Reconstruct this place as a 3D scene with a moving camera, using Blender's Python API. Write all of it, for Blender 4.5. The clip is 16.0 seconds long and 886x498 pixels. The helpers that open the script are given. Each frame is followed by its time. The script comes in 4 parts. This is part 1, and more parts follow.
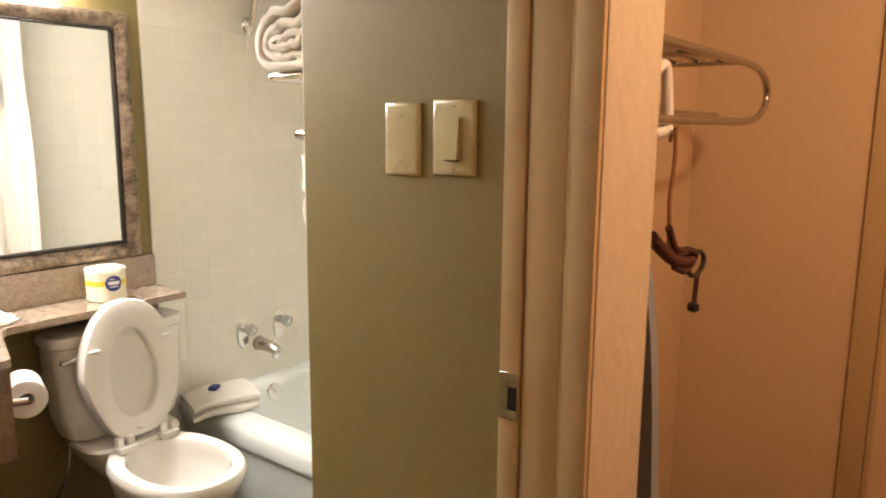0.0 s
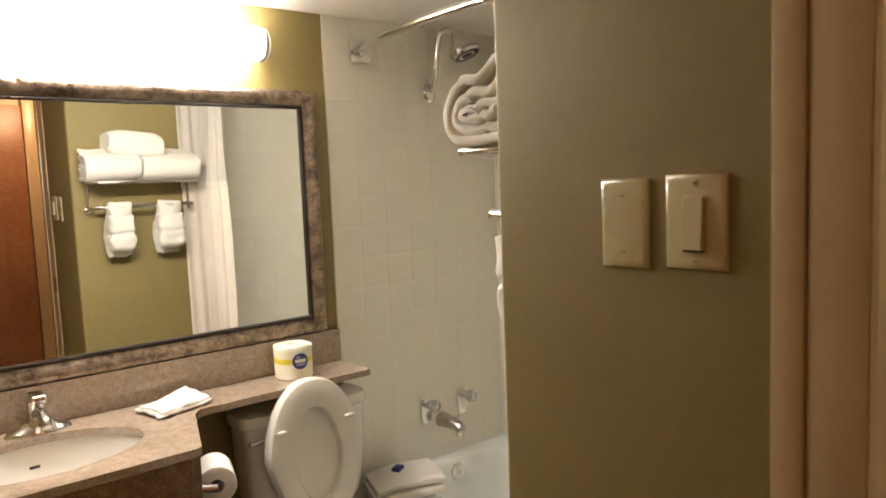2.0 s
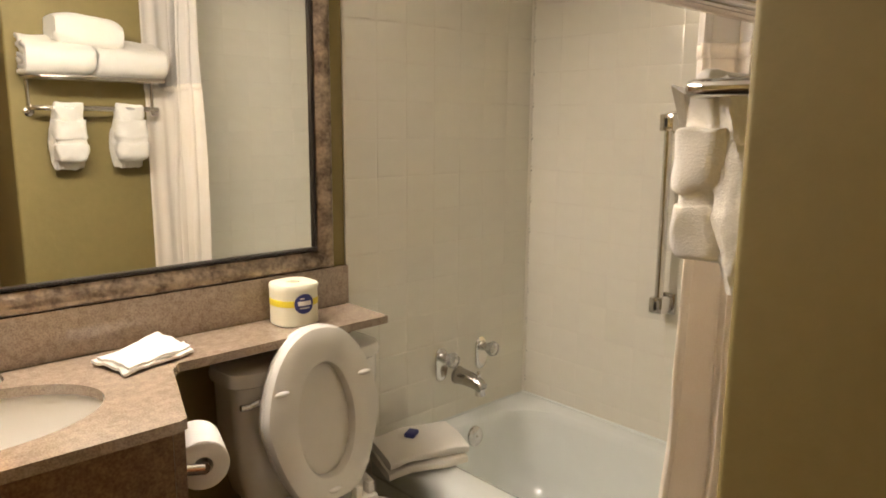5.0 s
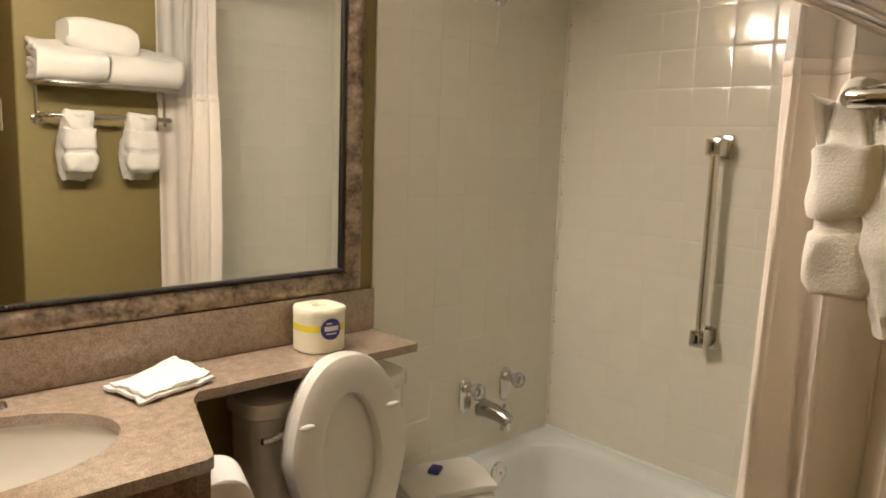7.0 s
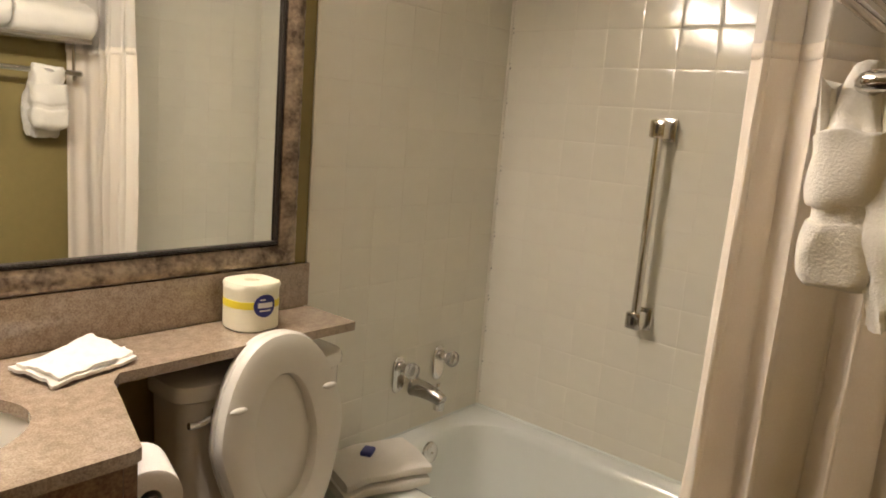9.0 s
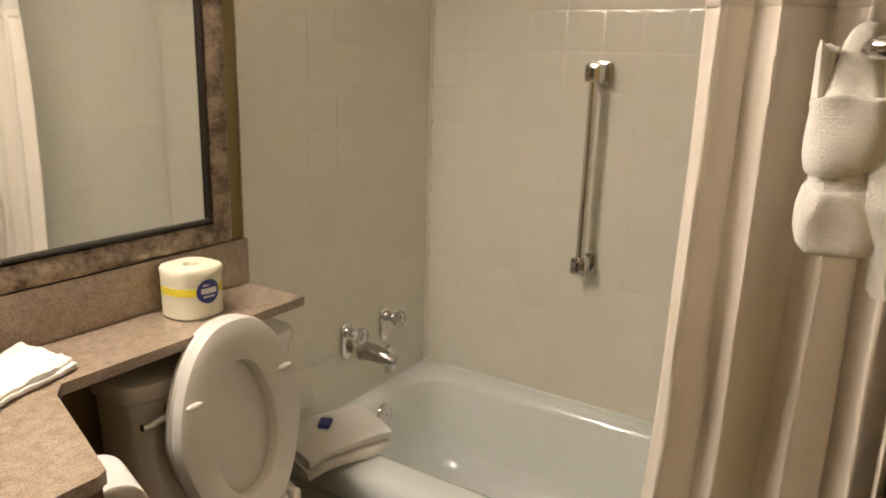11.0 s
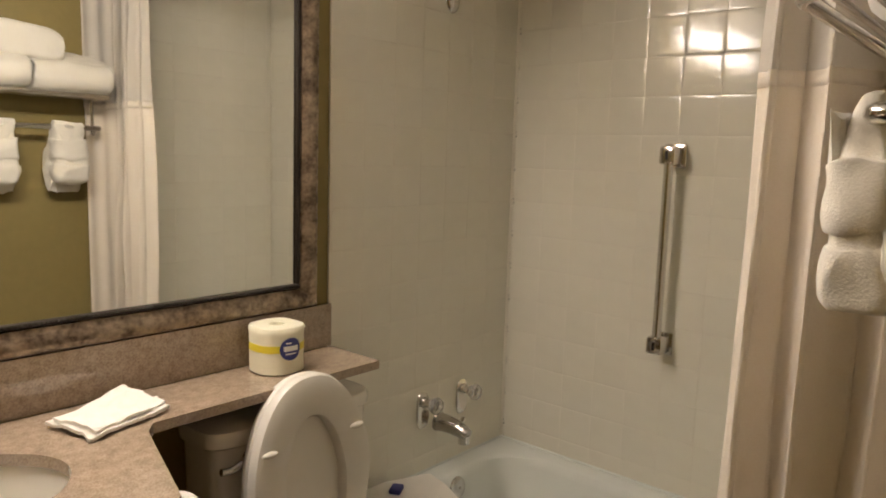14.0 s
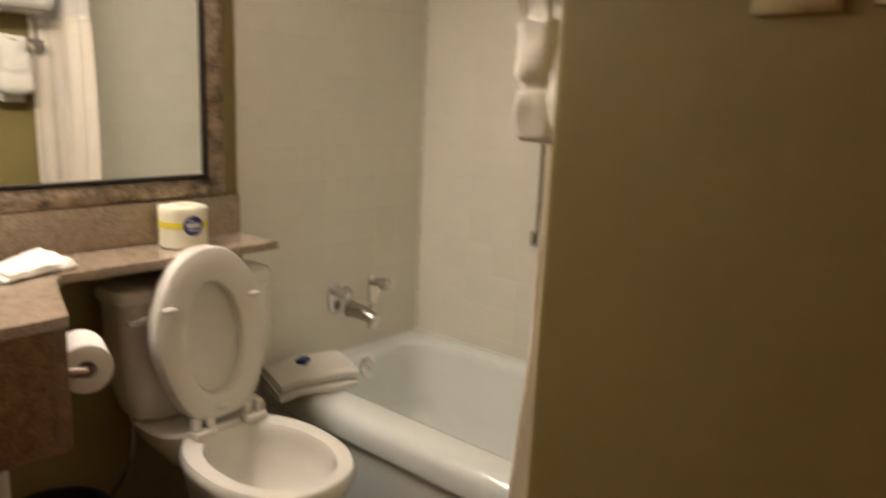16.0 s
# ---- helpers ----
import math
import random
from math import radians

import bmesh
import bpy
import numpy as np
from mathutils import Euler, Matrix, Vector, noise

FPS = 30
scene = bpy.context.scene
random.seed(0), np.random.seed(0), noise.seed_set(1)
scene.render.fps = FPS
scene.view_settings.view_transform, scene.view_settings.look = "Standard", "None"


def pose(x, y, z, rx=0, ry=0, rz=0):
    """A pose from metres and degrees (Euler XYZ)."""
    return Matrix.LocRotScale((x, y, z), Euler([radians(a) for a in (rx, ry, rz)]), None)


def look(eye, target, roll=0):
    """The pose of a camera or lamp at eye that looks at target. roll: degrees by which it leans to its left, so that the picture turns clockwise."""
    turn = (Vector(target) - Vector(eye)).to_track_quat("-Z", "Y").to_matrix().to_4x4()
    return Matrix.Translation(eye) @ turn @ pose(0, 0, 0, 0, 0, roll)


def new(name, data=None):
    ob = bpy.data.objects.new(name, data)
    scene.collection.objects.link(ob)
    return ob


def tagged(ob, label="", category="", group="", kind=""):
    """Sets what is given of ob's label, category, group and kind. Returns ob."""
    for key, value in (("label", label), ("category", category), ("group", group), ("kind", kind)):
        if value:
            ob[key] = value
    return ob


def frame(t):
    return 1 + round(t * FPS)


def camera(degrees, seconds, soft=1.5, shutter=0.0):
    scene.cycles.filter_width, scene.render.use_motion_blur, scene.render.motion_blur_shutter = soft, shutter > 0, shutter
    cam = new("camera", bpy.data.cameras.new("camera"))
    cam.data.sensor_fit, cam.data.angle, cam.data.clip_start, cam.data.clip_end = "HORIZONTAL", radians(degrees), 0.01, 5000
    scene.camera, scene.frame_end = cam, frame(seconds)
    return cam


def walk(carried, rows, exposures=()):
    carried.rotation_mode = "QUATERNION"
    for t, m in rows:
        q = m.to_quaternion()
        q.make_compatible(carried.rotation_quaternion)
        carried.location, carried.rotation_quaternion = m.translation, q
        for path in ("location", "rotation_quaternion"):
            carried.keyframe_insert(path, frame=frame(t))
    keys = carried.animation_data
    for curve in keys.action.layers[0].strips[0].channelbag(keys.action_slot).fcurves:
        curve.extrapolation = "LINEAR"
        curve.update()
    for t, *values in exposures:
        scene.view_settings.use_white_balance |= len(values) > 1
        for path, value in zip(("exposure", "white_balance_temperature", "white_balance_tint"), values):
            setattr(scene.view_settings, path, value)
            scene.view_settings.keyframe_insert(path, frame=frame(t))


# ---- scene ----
cam = camera(63.3, 16.0, soft=1.8, shutter=0.4)
PATH = [
    (0, (-0.869, -2.299, 1.400), (0.710, -1.120, 1.060), 0.5),
    (0.5, (-0.870, -2.270, 1.406), (0.629, -0.984, 1.091), 0.8),
    (1, (-0.876, -2.233, 1.445), (0.494, -0.785, 1.287), 0.0),
    (1.5, (-0.828, -2.201, 1.453), (0.508, -0.718, 1.324), -1.7),
    (2, (-0.756, -2.125, 1.442), (0.509, -0.588, 1.250), -2.3),
    (2.5, (-0.728, -1.992, 1.420), (0.667, -0.570, 1.247), -3.7),
    (3, (-0.677, -1.916, 1.407), (0.824, -0.636, 1.081), -3.8),
    (3.5, (-0.646, -1.852, 1.387), (0.788, -0.518, 0.984), -2.5),
    (4, (-0.636, -1.778, 1.373), (0.668, -0.307, 1.003), -1.8),
    (6.5, (-0.640, -1.498, 1.320), (0.780, -0.123, 1.011), 3.9),
    (7, (-0.639, -1.480, 1.326), (0.723, -0.044, 1.039), 2.0),
    (7.5, (-0.621, -1.454, 1.335), (0.811, -0.115, 0.941), 3.2),
    (8, (-0.621, -1.432, 1.329), (0.821, -0.090, 0.981), 1.9),
    (8.5, (-0.632, -1.410, 1.312), (0.867, -0.127, 0.987), 4.3),
    (11, (-0.631, -1.283, 1.357), (1.005, -0.245, 0.858), 1.7),
    (11.5, (-0.626, -1.274, 1.345), (1.117, -0.400, 0.902), 4.0),
    (12, (-0.621, -1.294, 1.356), (1.137, -0.342, 1.416), 7.6),
    (12.5, (-0.616, -1.337, 1.374), (1.067, -0.289, 1.638), 7.8),
    (13, (-0.615, -1.377, 1.359), (1.041, -0.263, 1.491), 5.3),
    (13.5, (-0.617, -1.368, 1.356), (1.034, -0.241, 1.277), 3.3),
    (14, (-0.661, -1.384, 1.333), (0.843, -0.093, 1.068), 1.8),
    (14.5, (-0.652, -1.440, 1.305), (0.814, -0.099, 1.071), 2.5),
    (15, (-0.652, -1.556, 1.287), (0.852, -0.266, 1.014), 3.5),
    (15.5, (-0.670, -1.667, 1.276), (0.688, -0.219, 1.031), 3.4),
    (16, (-0.672, -1.759, 1.242), (0.830, -0.505, 0.827), 2.4),
]
EXPOSURES = [(0.0, 1.18, 5950, 10), (0.6, 0.98, 5950, 10), (1.0, 0.7, 6000, 8), (1.5, 0.52, 6150, 8), (2.0, 0.34, 6200, 9), (2.5, 0.2, 6350, 9), (3.5, 0.42, 6400, 10),
             (4.2, 0.36, 6450, 10), (6.5, -0.06, 6650, 10), (11.5, -0.06, 6500, 10), (12.5, -0.12, 6450, 10), (13.4, -0.28, 6550, 10), (14.0, -0.36, 6600, 10),
             (14.5, -0.16, 6600, 10), (15.0, -0.2, 6600, 10), (16.0, 0.0, 6600, 10)]
walk(cam, [(t, look(e, g, r)) for t, e, g, r in PATH], EXPOSURES)

# ---- plan: the mirror wall is y = 0, the switch wall x = 0 ----
XT, YR, ZC = 1.283, -1.34, 2.0          # tub wall, towel wall, ceiling
XL = -1.25                               # far side of the vanity
YD0, YD1 = -1.907, -1.76                 # doorway wall, hall side and bath side
TUBX, RIM = 0.59, 0.372
TILE = 0.108
HX0, HX1, HY, HZ = -1.9, 1.62, -3.5, 2.35  # the hall

# ---- world and lights ----
world = bpy.data.worlds.new("world")
scene.world = world
world.use_nodes = True
world.node_tree.nodes["Background"].inputs[0].default_value = (1, 0.8, 0.6, 1)
world.node_tree.nodes["Background"].inputs[1].default_value = 0.02
LAMP = 58.0                              # glow of the tube over the mirror


def hall_bulb(place, watts):
    data = bpy.data.lights.new("hall_bulb", "POINT")
    data.energy, data.color, data.shadow_soft_size = watts, (1.0, 0.62, 0.34), 0.06
    ob = new("hall_bulb", data)
    ob.location = place
    return ob


hall_bulb((0.34, -2.85, 2.16), 22)


# ---- materials ----
def material(name, colour, rough=0.5, metal=0.0, second=None, scale=6.0, fine=90.0, spread=0.5, bump=0.0, bump_scale=120.0,
             coat=0.0, per_object=0.0, emit=0.0, transmit=0.0, sheen=0.0, rough_var=0.08, bump_dist=0.002):
    """A surface with two scales of colour variation, roughness variation and fine relief, in object metres."""
    m = bpy.data.materials.new(name)
    m.use_nodes = True
    nt = m.node_tree
    b = nt.nodes["Principled BSDF"]
    N = nt.nodes.new
    co = N("ShaderNodeTexCoord")
    big, small = N("ShaderNodeTexNoise"), N("ShaderNodeTexNoise")
    big.inputs["Scale"].default_value, small.inputs["Scale"].default_value = scale, fine
    big.inputs["Detail"].default_value, small.inputs["Detail"].default_value = 4, 3
    for n in (big, small):
        nt.links.new(co.outputs["Object"], n.inputs["Vector"])
    mixv = N("ShaderNodeMath")
    mixv.operation = "MULTIPLY_ADD"
    nt.links.new(small.outputs["Fac"], mixv.inputs[0])
    mixv.inputs[1].default_value = spread
    half = N("ShaderNodeMath")
    half.operation = "MULTIPLY_ADD"
    nt.links.new(big.outputs["Fac"], half.inputs[0])
    half.inputs[1].default_value, half.inputs[2].default_value = 1.0 - spread, 0.0
    nt.links.new(half.outputs[0], mixv.inputs[2])
    ramp = N("ShaderNodeValToRGB")
    second = second or tuple(c * 0.9 for c in colour)
    ramp.color_ramp.elements[0].position, ramp.color_ramp.elements[1].position = 0.36, 0.64
    ramp.color_ramp.elements[0].color, ramp.color_ramp.elements[1].color = (*second, 1), (*colour, 1)
    nt.links.new(mixv.outputs[0], ramp.inputs[0])
    out = ramp.outputs[0]
    if per_object:
        info, hsv, mul = N("ShaderNodeObjectInfo"), N("ShaderNodeHueSaturation"), N("ShaderNodeMath")
        mul.operation = "MULTIPLY_ADD"
        nt.links.new(info.outputs["Random"], mul.inputs[0])
        mul.inputs[1].default_value, mul.inputs[2].default_value = per_object, 1 - per_object / 2
        nt.links.new(mul.outputs[0], hsv.inputs["Value"])
        nt.links.new(out, hsv.inputs["Color"])
        out = hsv.outputs[0]
    nt.links.new(out, b.inputs["Base Color"])
    rv = N("ShaderNodeMath")
    rv.operation = "MULTIPLY_ADD"
    nt.links.new(big.outputs["Fac"], rv.inputs[0])
    rv.inputs[1].default_value, rv.inputs[2].default_value = rough_var, max(0.0, rough - rough_var / 2)
    nt.links.new(rv.outputs[0], b.inputs["Roughness"])
    b.inputs["Metallic"].default_value = metal
    b.inputs["Coat Weight"].default_value = coat
    b.inputs["Coat Roughness"].default_value = 0.08
    b.inputs["Transmission Weight"].default_value = transmit
    if sheen:
        b.inputs["Sheen Weight"].default_value = sheen
    if emit:
        b.inputs["Emission Color"].default_value = (1.0, 0.88, 0.79, 1)
        b.inputs["Emission Strength"].default_value = emit
    if bump:
        tex, bp = N("ShaderNodeTexNoise"), N("ShaderNodeBump")
        tex.inputs["Scale"].default_value, tex.inputs["Detail"].default_value = bump_scale, 3
        nt.links.new(co.outputs["Object"], tex.inputs["Vector"])
        bp.inputs["Strength"].default_value, bp.inputs["Distance"].default_value = bump, bump_dist
        nt.links.new(tex.outputs["Fac"], bp.inputs["Height"])
        nt.links.new(bp.outputs[0], b.inputs["Normal"])
    return m


PAINT = material("khaki_wall_paint", (0.248, 0.194, 0.068), 0.62, second=(0.23, 0.18, 0.062), scale=2.5, fine=40, bump=0.24, bump_scale=52, bump_dist=0.003)
HALL = material("cream_hall_paint", (0.62, 0.47, 0.3), 0.5, second=(0.58, 0.44, 0.28), scale=2, fine=40, bump=0.25, bump_scale=60, bump_dist=0.003)
KNOCK = material("cream_knockdown_plaster", (0.6, 0.52, 0.4), 0.5, second=(0.54, 0.46, 0.35), scale=2, fine=40, bump=0.6, bump_scale=34, bump_dist=0.005)
TRIMP = material("beige_gloss_trim_paint", (0.5, 0.37, 0.2), 0.3, second=(0.46, 0.34, 0.18), scale=3, fine=50, bump=0.08, bump_scale=90)
CEIL = material("white_ceiling_panel", (0.74, 0.71, 0.66), 0.35, second=(0.7, 0.67, 0.62), scale=3, fine=60, bump=0.06, bump_scale=200)
SEAM = material("dark_seam", (0.12, 0.1, 0.08), 0.8)
TILEM = material("cream_glazed_tile", (0.77, 0.74, 0.64), 0.13, second=(0.75, 0.72, 0.62), scale=5, fine=25, coat=0.1, per_object=0.03, bump=0.03, bump_scale=12, rough_var=0.06, bump_dist=0.004)
GROUT = material("tile_grout", (0.75, 0.71, 0.61), 0.5, second=(0.7, 0.66, 0.56), scale=4, fine=200, bump=0.3, bump_scale=400)
FLOORT = material("dark_brown_floor_tile", (0.085, 0.06, 0.04), 0.35, second=(0.05, 0.036, 0.025), scale=7, fine=60, per_object=0.15, bump=0.15, bump_scale=80)
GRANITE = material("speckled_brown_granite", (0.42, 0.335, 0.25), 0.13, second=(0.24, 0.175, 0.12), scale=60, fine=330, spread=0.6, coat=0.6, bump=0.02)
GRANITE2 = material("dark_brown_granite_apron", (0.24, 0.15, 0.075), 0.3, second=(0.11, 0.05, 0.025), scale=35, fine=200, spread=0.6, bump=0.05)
FRAME = material("antiqued_silver_bronze", (0.4, 0.315, 0.225), 0.34, metal=0.75, second=(0.09, 0.062, 0.042), scale=26, fine=110, spread=0.35, bump=0.5, bump_scale=45, bump_dist=0.004)
DARK = material("dark_bronze_lip", (0.035, 0.026, 0.02), 0.35, metal=0.4, second=(0.02, 0.016, 0.012))
MIRROR = material("mirror_silver", (0.9, 0.92, 0.9), 0.0, metal=1.0, second=(0.9, 0.92, 0.9), rough_var=0.0)
PORC = material("white_porcelain", (0.78, 0.75, 0.68), 0.12, second=(0.76, 0.73, 0.66), scale=3, fine=30, coat=0.5, rough_var=0.04)
SEATP = material("white_seat_plastic", (0.71, 0.68, 0.61), 0.25, second=(0.69, 0.66, 0.59), scale=4, fine=40)
TUBM = material("white_tub_enamel", (0.77, 0.8, 0.76), 0.14, second=(0.75, 0.78, 0.74), scale=2.5, fine=25, coat=0.4, rough_var=0.05)
CHROME = material("chrome", (0.72, 0.7, 0.67), 0.12, metal=1.0, second=(0.66, 0.64, 0.61), scale=20, fine=200)
DULL = material("dull_chrome", (0.55, 0.52, 0.47), 0.25, metal=1.0, second=(0.42, 0.39, 0.35), scale=15, fine=150)
CLEAR = material("clear_acrylic_knob", (0.9, 0.9, 0.88), 0.06, second=(0.88, 0.88, 0.86), transmit=0.85)
TERRY = material("white_terry_cotton", (0.82, 0.79, 0.72), 0.95, second=(0.76, 0.73, 0.66), scale=14, fine=350, bump=0.6, bump_scale=380, sheen=0.25, bump_dist=0.0018)
PAPER = material("white_tissue_paper", (0.84, 0.82, 0.77), 0.9, second=(0.8, 0.78, 0.73), scale=20, fine=300, bump=0.3, bump_scale=300)
WRAP = material("cream_paper_wrapper", (0.82, 0.79, 0.62), 0.4, second=(0.78, 0.75, 0.58), scale=12, fine=120, bump=0.15, bump_scale=60)
YELLOW = material("yellow_print", (0.78, 0.66, 0.05), 0.45, second=(0.74, 0.62, 0.05))
BLUE = material("navy_blue_print", (0.03, 0.035, 0.2), 0.4, second=(0.025, 0.03, 0.17))
CURT = material("cream_curtain_cloth", (0.94, 0.87, 0.77), 0.95, second=(0.9, 0.82, 0.71), scale=9, fine=260, bump=0.35, bump_scale=500, transmit=0.0, sheen=0.15)
SHEER = material("white_sheer_curtain_header", (0.84, 0.8, 0.74), 0.7, second=(0.8, 0.76, 0.7), scale=9, fine=300, bump=0.3, bump_scale=600, sheen=0.15)


def let_through(m, share):
    """Cloth that passes part of the light that falls on its back."""
    nt = m.node_tree
    b, out = nt.nodes["Principled BSDF"], nt.nodes["Material Output"]
    tr, mix = nt.nodes.new("ShaderNodeBsdfTranslucent"), nt.nodes.new("ShaderNodeMixShader")
    nt.links.new(b.inputs["Base Color"].links[0].from_socket, tr.inputs["Color"])
    mix.inputs[0].default_value = share
    nt.links.new(b.outputs[0], mix.inputs[1])
    nt.links.new(tr.outputs[0], mix.inputs[2])
    nt.links.new(mix.outputs[0], out.inputs["Surface"])


let_through(CURT, 0.15)
let_through(SHEER, 0.4)
GLOW = material("glowing_lamp_tube", (0.9, 0.88, 0.84), 0.3, second=(0.9, 0.88, 0.84), emit=LAMP)
LAMPCAP = material("white_lamp_cap", (0.85, 0.84, 0.8), 0.2, second=(0.83, 0.82, 0.78), coat=0.3)
IVORY = material("ivory_plastic", (0.56, 0.5, 0.3), 0.28, second=(0.54, 0.48, 0.29), scale=8, fine=90, coat=0.2)
FLOORG = material("dark_floor_grout", (0.09, 0.07, 0.05), 0.8, second=(0.06, 0.045, 0.035), scale=9, fine=120, bump=0.3)
BLACK = material("black_plastic", (0.02, 0.018, 0.018), 0.4, second=(0.015, 0.013, 0.013))
BOARD = material("blue_grey_board_cover", (0.26, 0.29, 0.34), 0.8, second=(0.22, 0.25, 0.3), bump=0.3, bump_scale=300)
REDDISH = material("dark_red_strap", (0.085, 0.02, 0.016), 0.5, second=(0.03, 0.01, 0.01))
WHITEP = material("white_plastic", (0.78, 0.76, 0.74), 0.35, second=(0.74, 0.72, 0.7))
WOOD = material("orange_brown_wood", (0.34, 0.15, 0.06), 0.35, second=(0.24, 0.1, 0.04), scale=3, fine=40, bump=0.1)
CARPET = material("brown_carpet", (0.16, 0.1, 0.06), 0.95, second=(0.1, 0.06, 0.035), scale=20, fine=300, bump=0.7, bump_scale=300)


# ---- mesh helpers ----
def smooth(me, angle=40):
    for p in me.polygons:
        p.use_smooth = True
    me.set_sharp_from_angle(angle=radians(angle))


def finish(name, bm, mat):
    bmesh.ops.recalc_face_normals(bm, faces=bm.faces[:])
    me = bpy.data.meshes.new(name)
    bm.to_mesh(me)
    bm.free()
    smooth(me)
    me.materials.append(mat)
    return me


def part(name, bm, mat, parent, label=""):
    """One mesh under a thing or under a part, given in world coordinates."""
    ob = new(name, finish(name, bm, mat))
    ob.parent = parent
    if parent.parent is None:
        ob.matrix_parent_inverse = parent.matrix_basis.inverted()
    return tagged(ob, label)


def thing(name, base, label, category, group=""):
    ob = new(name)
    ob.empty_display_size = 0.05
    ob.location = base
    return tagged(ob, label, category, group)


def single(name, bm, mat, label, category, group=""):
    return tagged(new(name, finish(name, bm, mat)), label, category, group)


def structure(name, bm, mat, label, category=""):
    return tagged(new(name, finish(name, bm, mat)), label, category, "", "structure")


def add_box(bm, a, b, bevel=0.0, seg=2):
    r = bmesh.ops.create_cube(bm, size=1)
    for v in r["verts"]:
        v.co = Vector([a[i] if v.co[i] < 0 else b[i] for i in range(3)])
    if bevel:
        edges = list({e for v in r["verts"] for e in v.link_edges})
        bmesh.ops.bevel(bm, geom=edges, offset=bevel, segments=seg, affect="EDGES", profile=0.6)
    return bm


def box(a, b, bevel=0.0, seg=2):
    return add_box(bmesh.new(), a, b, bevel, seg)


def boxes(*pairs, bevel=0.0):
    bm = bmesh.new()
    for a, b in pairs:
        add_box(bm, a, b, bevel)
    return bm


def loft(bm, rings, close=True, cap=True, loop=False):
    rows = [[bm.verts.new(p) for p in ring] for ring in rings]
    n = len(rows[0])
    pairs = list(zip(rows, rows[1:])) + ([(rows[-1], rows[0])] if loop else [])
    for a, b in pairs:
        for i in range(n if close else n - 1):
            bm.faces.new((a[i], a[(i + 1) % n], b[(i + 1) % n], b[i]))
    if cap and close and not loop:
        bm.faces.new(rows[0][::-1])
        bm.faces.new(rows[-1])
    return bm


def spline(points, steps=8):
    """A smooth line through the points."""
    p = [Vector(q) for q in points]
    p = [2 * p[0] - p[1], *p, 2 * p[-1] - p[-2]]
    out = []
    for i in range(1, len(p) - 2):
        for k in range(steps):
            t = k / steps
            a, b, c, d = p[i - 1:i + 3]
            out.append(0.5 * ((2 * b) + (c - a) * t + (2 * a - 5 * b + 4 * c - d) * t * t + (3 * b - a - 3 * c + d) * t ** 3))
    return out + [p[-2]]


def tube(bm, line, radius, n=12, loop=False):
    """A round bar along a line; radius a number or one for each point."""
    line = [Vector(q) for q in line]
    rings, side = [], None
    for i, q in enumerate(line):
        nxt = line[(i + 1) % len(line)] if loop or i < len(line) - 1 else q
        prv = line[i - 1] if loop or i > 0 else q
        d = (nxt - prv).normalized()
        if side is None:
            side = d.orthogonal().normalized()
        side = (side - d * side.dot(d)).normalized()
        up = d.cross(side)
        r = radius[i] if isinstance(radius, (list, tuple)) else radius
        rings.append([q + r * (math.cos(2 * math.pi * k / n) * side + math.sin(2 * math.pi * k / n) * up) for k in range(n)])
    return loft(bm, rings, loop=loop)


def lathe(bm, profile, centre, axis=(0, 0, 1), n=28, stretch=(1, 1)):
    """Profile: (radius, height along the axis)."""
    w = Vector(axis).normalized()
    u = Vector((1, 0, 0)) if abs(w.x) < 0.9 else Vector((0, 1, 0))
    u = (u - w * u.dot(w)).normalized()
    v = w.cross(u)
    c = Vector(centre)
    return loft(bm, [[c + w * h + r * (stretch[0] * math.cos(2 * math.pi * k / n) * u + stretch[1] * math.sin(2 * math.pi * k / n) * v)
                      for k in range(n)] for r, h in profile])


def prism(points, z0, z1, hole=None):
    """A flat slab from an outline, with an optional hole."""
    bm = bmesh.new()
    edges = []
    for ring in [points] + ([hole] if hole else []):
        vs = [bm.verts.new((x, y, z1)) for x, y in ring]
        edges += [bm.edges.new((vs[i], vs[(i + 1) % len(vs)])) for i in range(len(vs))]
    bmesh.ops.triangle_fill(bm, use_beauty=True, use_dissolve=False, edges=edges)
    r = bmesh.ops.extrude_face_region(bm, geom=bm.faces[:])
    for v in r["geom"]:
        if isinstance(v, bmesh.types.BMVert):
            v.co.z = z0
    return bm


def wobble(bm, amount, scale):
    for v in bm.verts:
        v.co += amount * Vector(noise.noise_vector(v.co * scale))
    return bm


def oval(cx, cy, rx, ry, n=40, power=2.0, tip=0.0):
    """A rounded outline; tip narrows it towards -y."""
    out = []
    for k in range(n):
        a = 2 * math.pi * k / n
        c, s = math.cos(a), math.sin(a)
        x = math.copysign(abs(c) ** (2 / power), c)
        y = math.copysign(abs(s) ** (2 / power), s)
        out.append((cx + rx * x * (1 + tip * y), cy + ry * y))
    return out


# ---- setting: floor, walls, ceiling ----
floor = structure("floor", boxes(((HX0, HY, -0.1), (XT + 0.1, 0.1, -0.008))), FLOORG, "dark tiled bathroom floor", "floor")
hall_floor = structure("hall_floor", box((HX0, HY, -0.006), (HX1, YD0 + 0.07, 0.0)), CARPET, "brown carpet of the dim hall", "floor")
wall_mirror = structure("wall_north", boxes(((XL - 0.1, 0.0, 0), (XT + 0.1, 0.1, HZ))), PAINT, "khaki painted wall behind the vanity mirror", "wall")
wall_tub = structure("wall_east", boxes(((XT, YR - 0.1, 0), (XT + 0.1, 0.0, HZ))), GROUT, "wall with cream tiles along the tub", "wall")
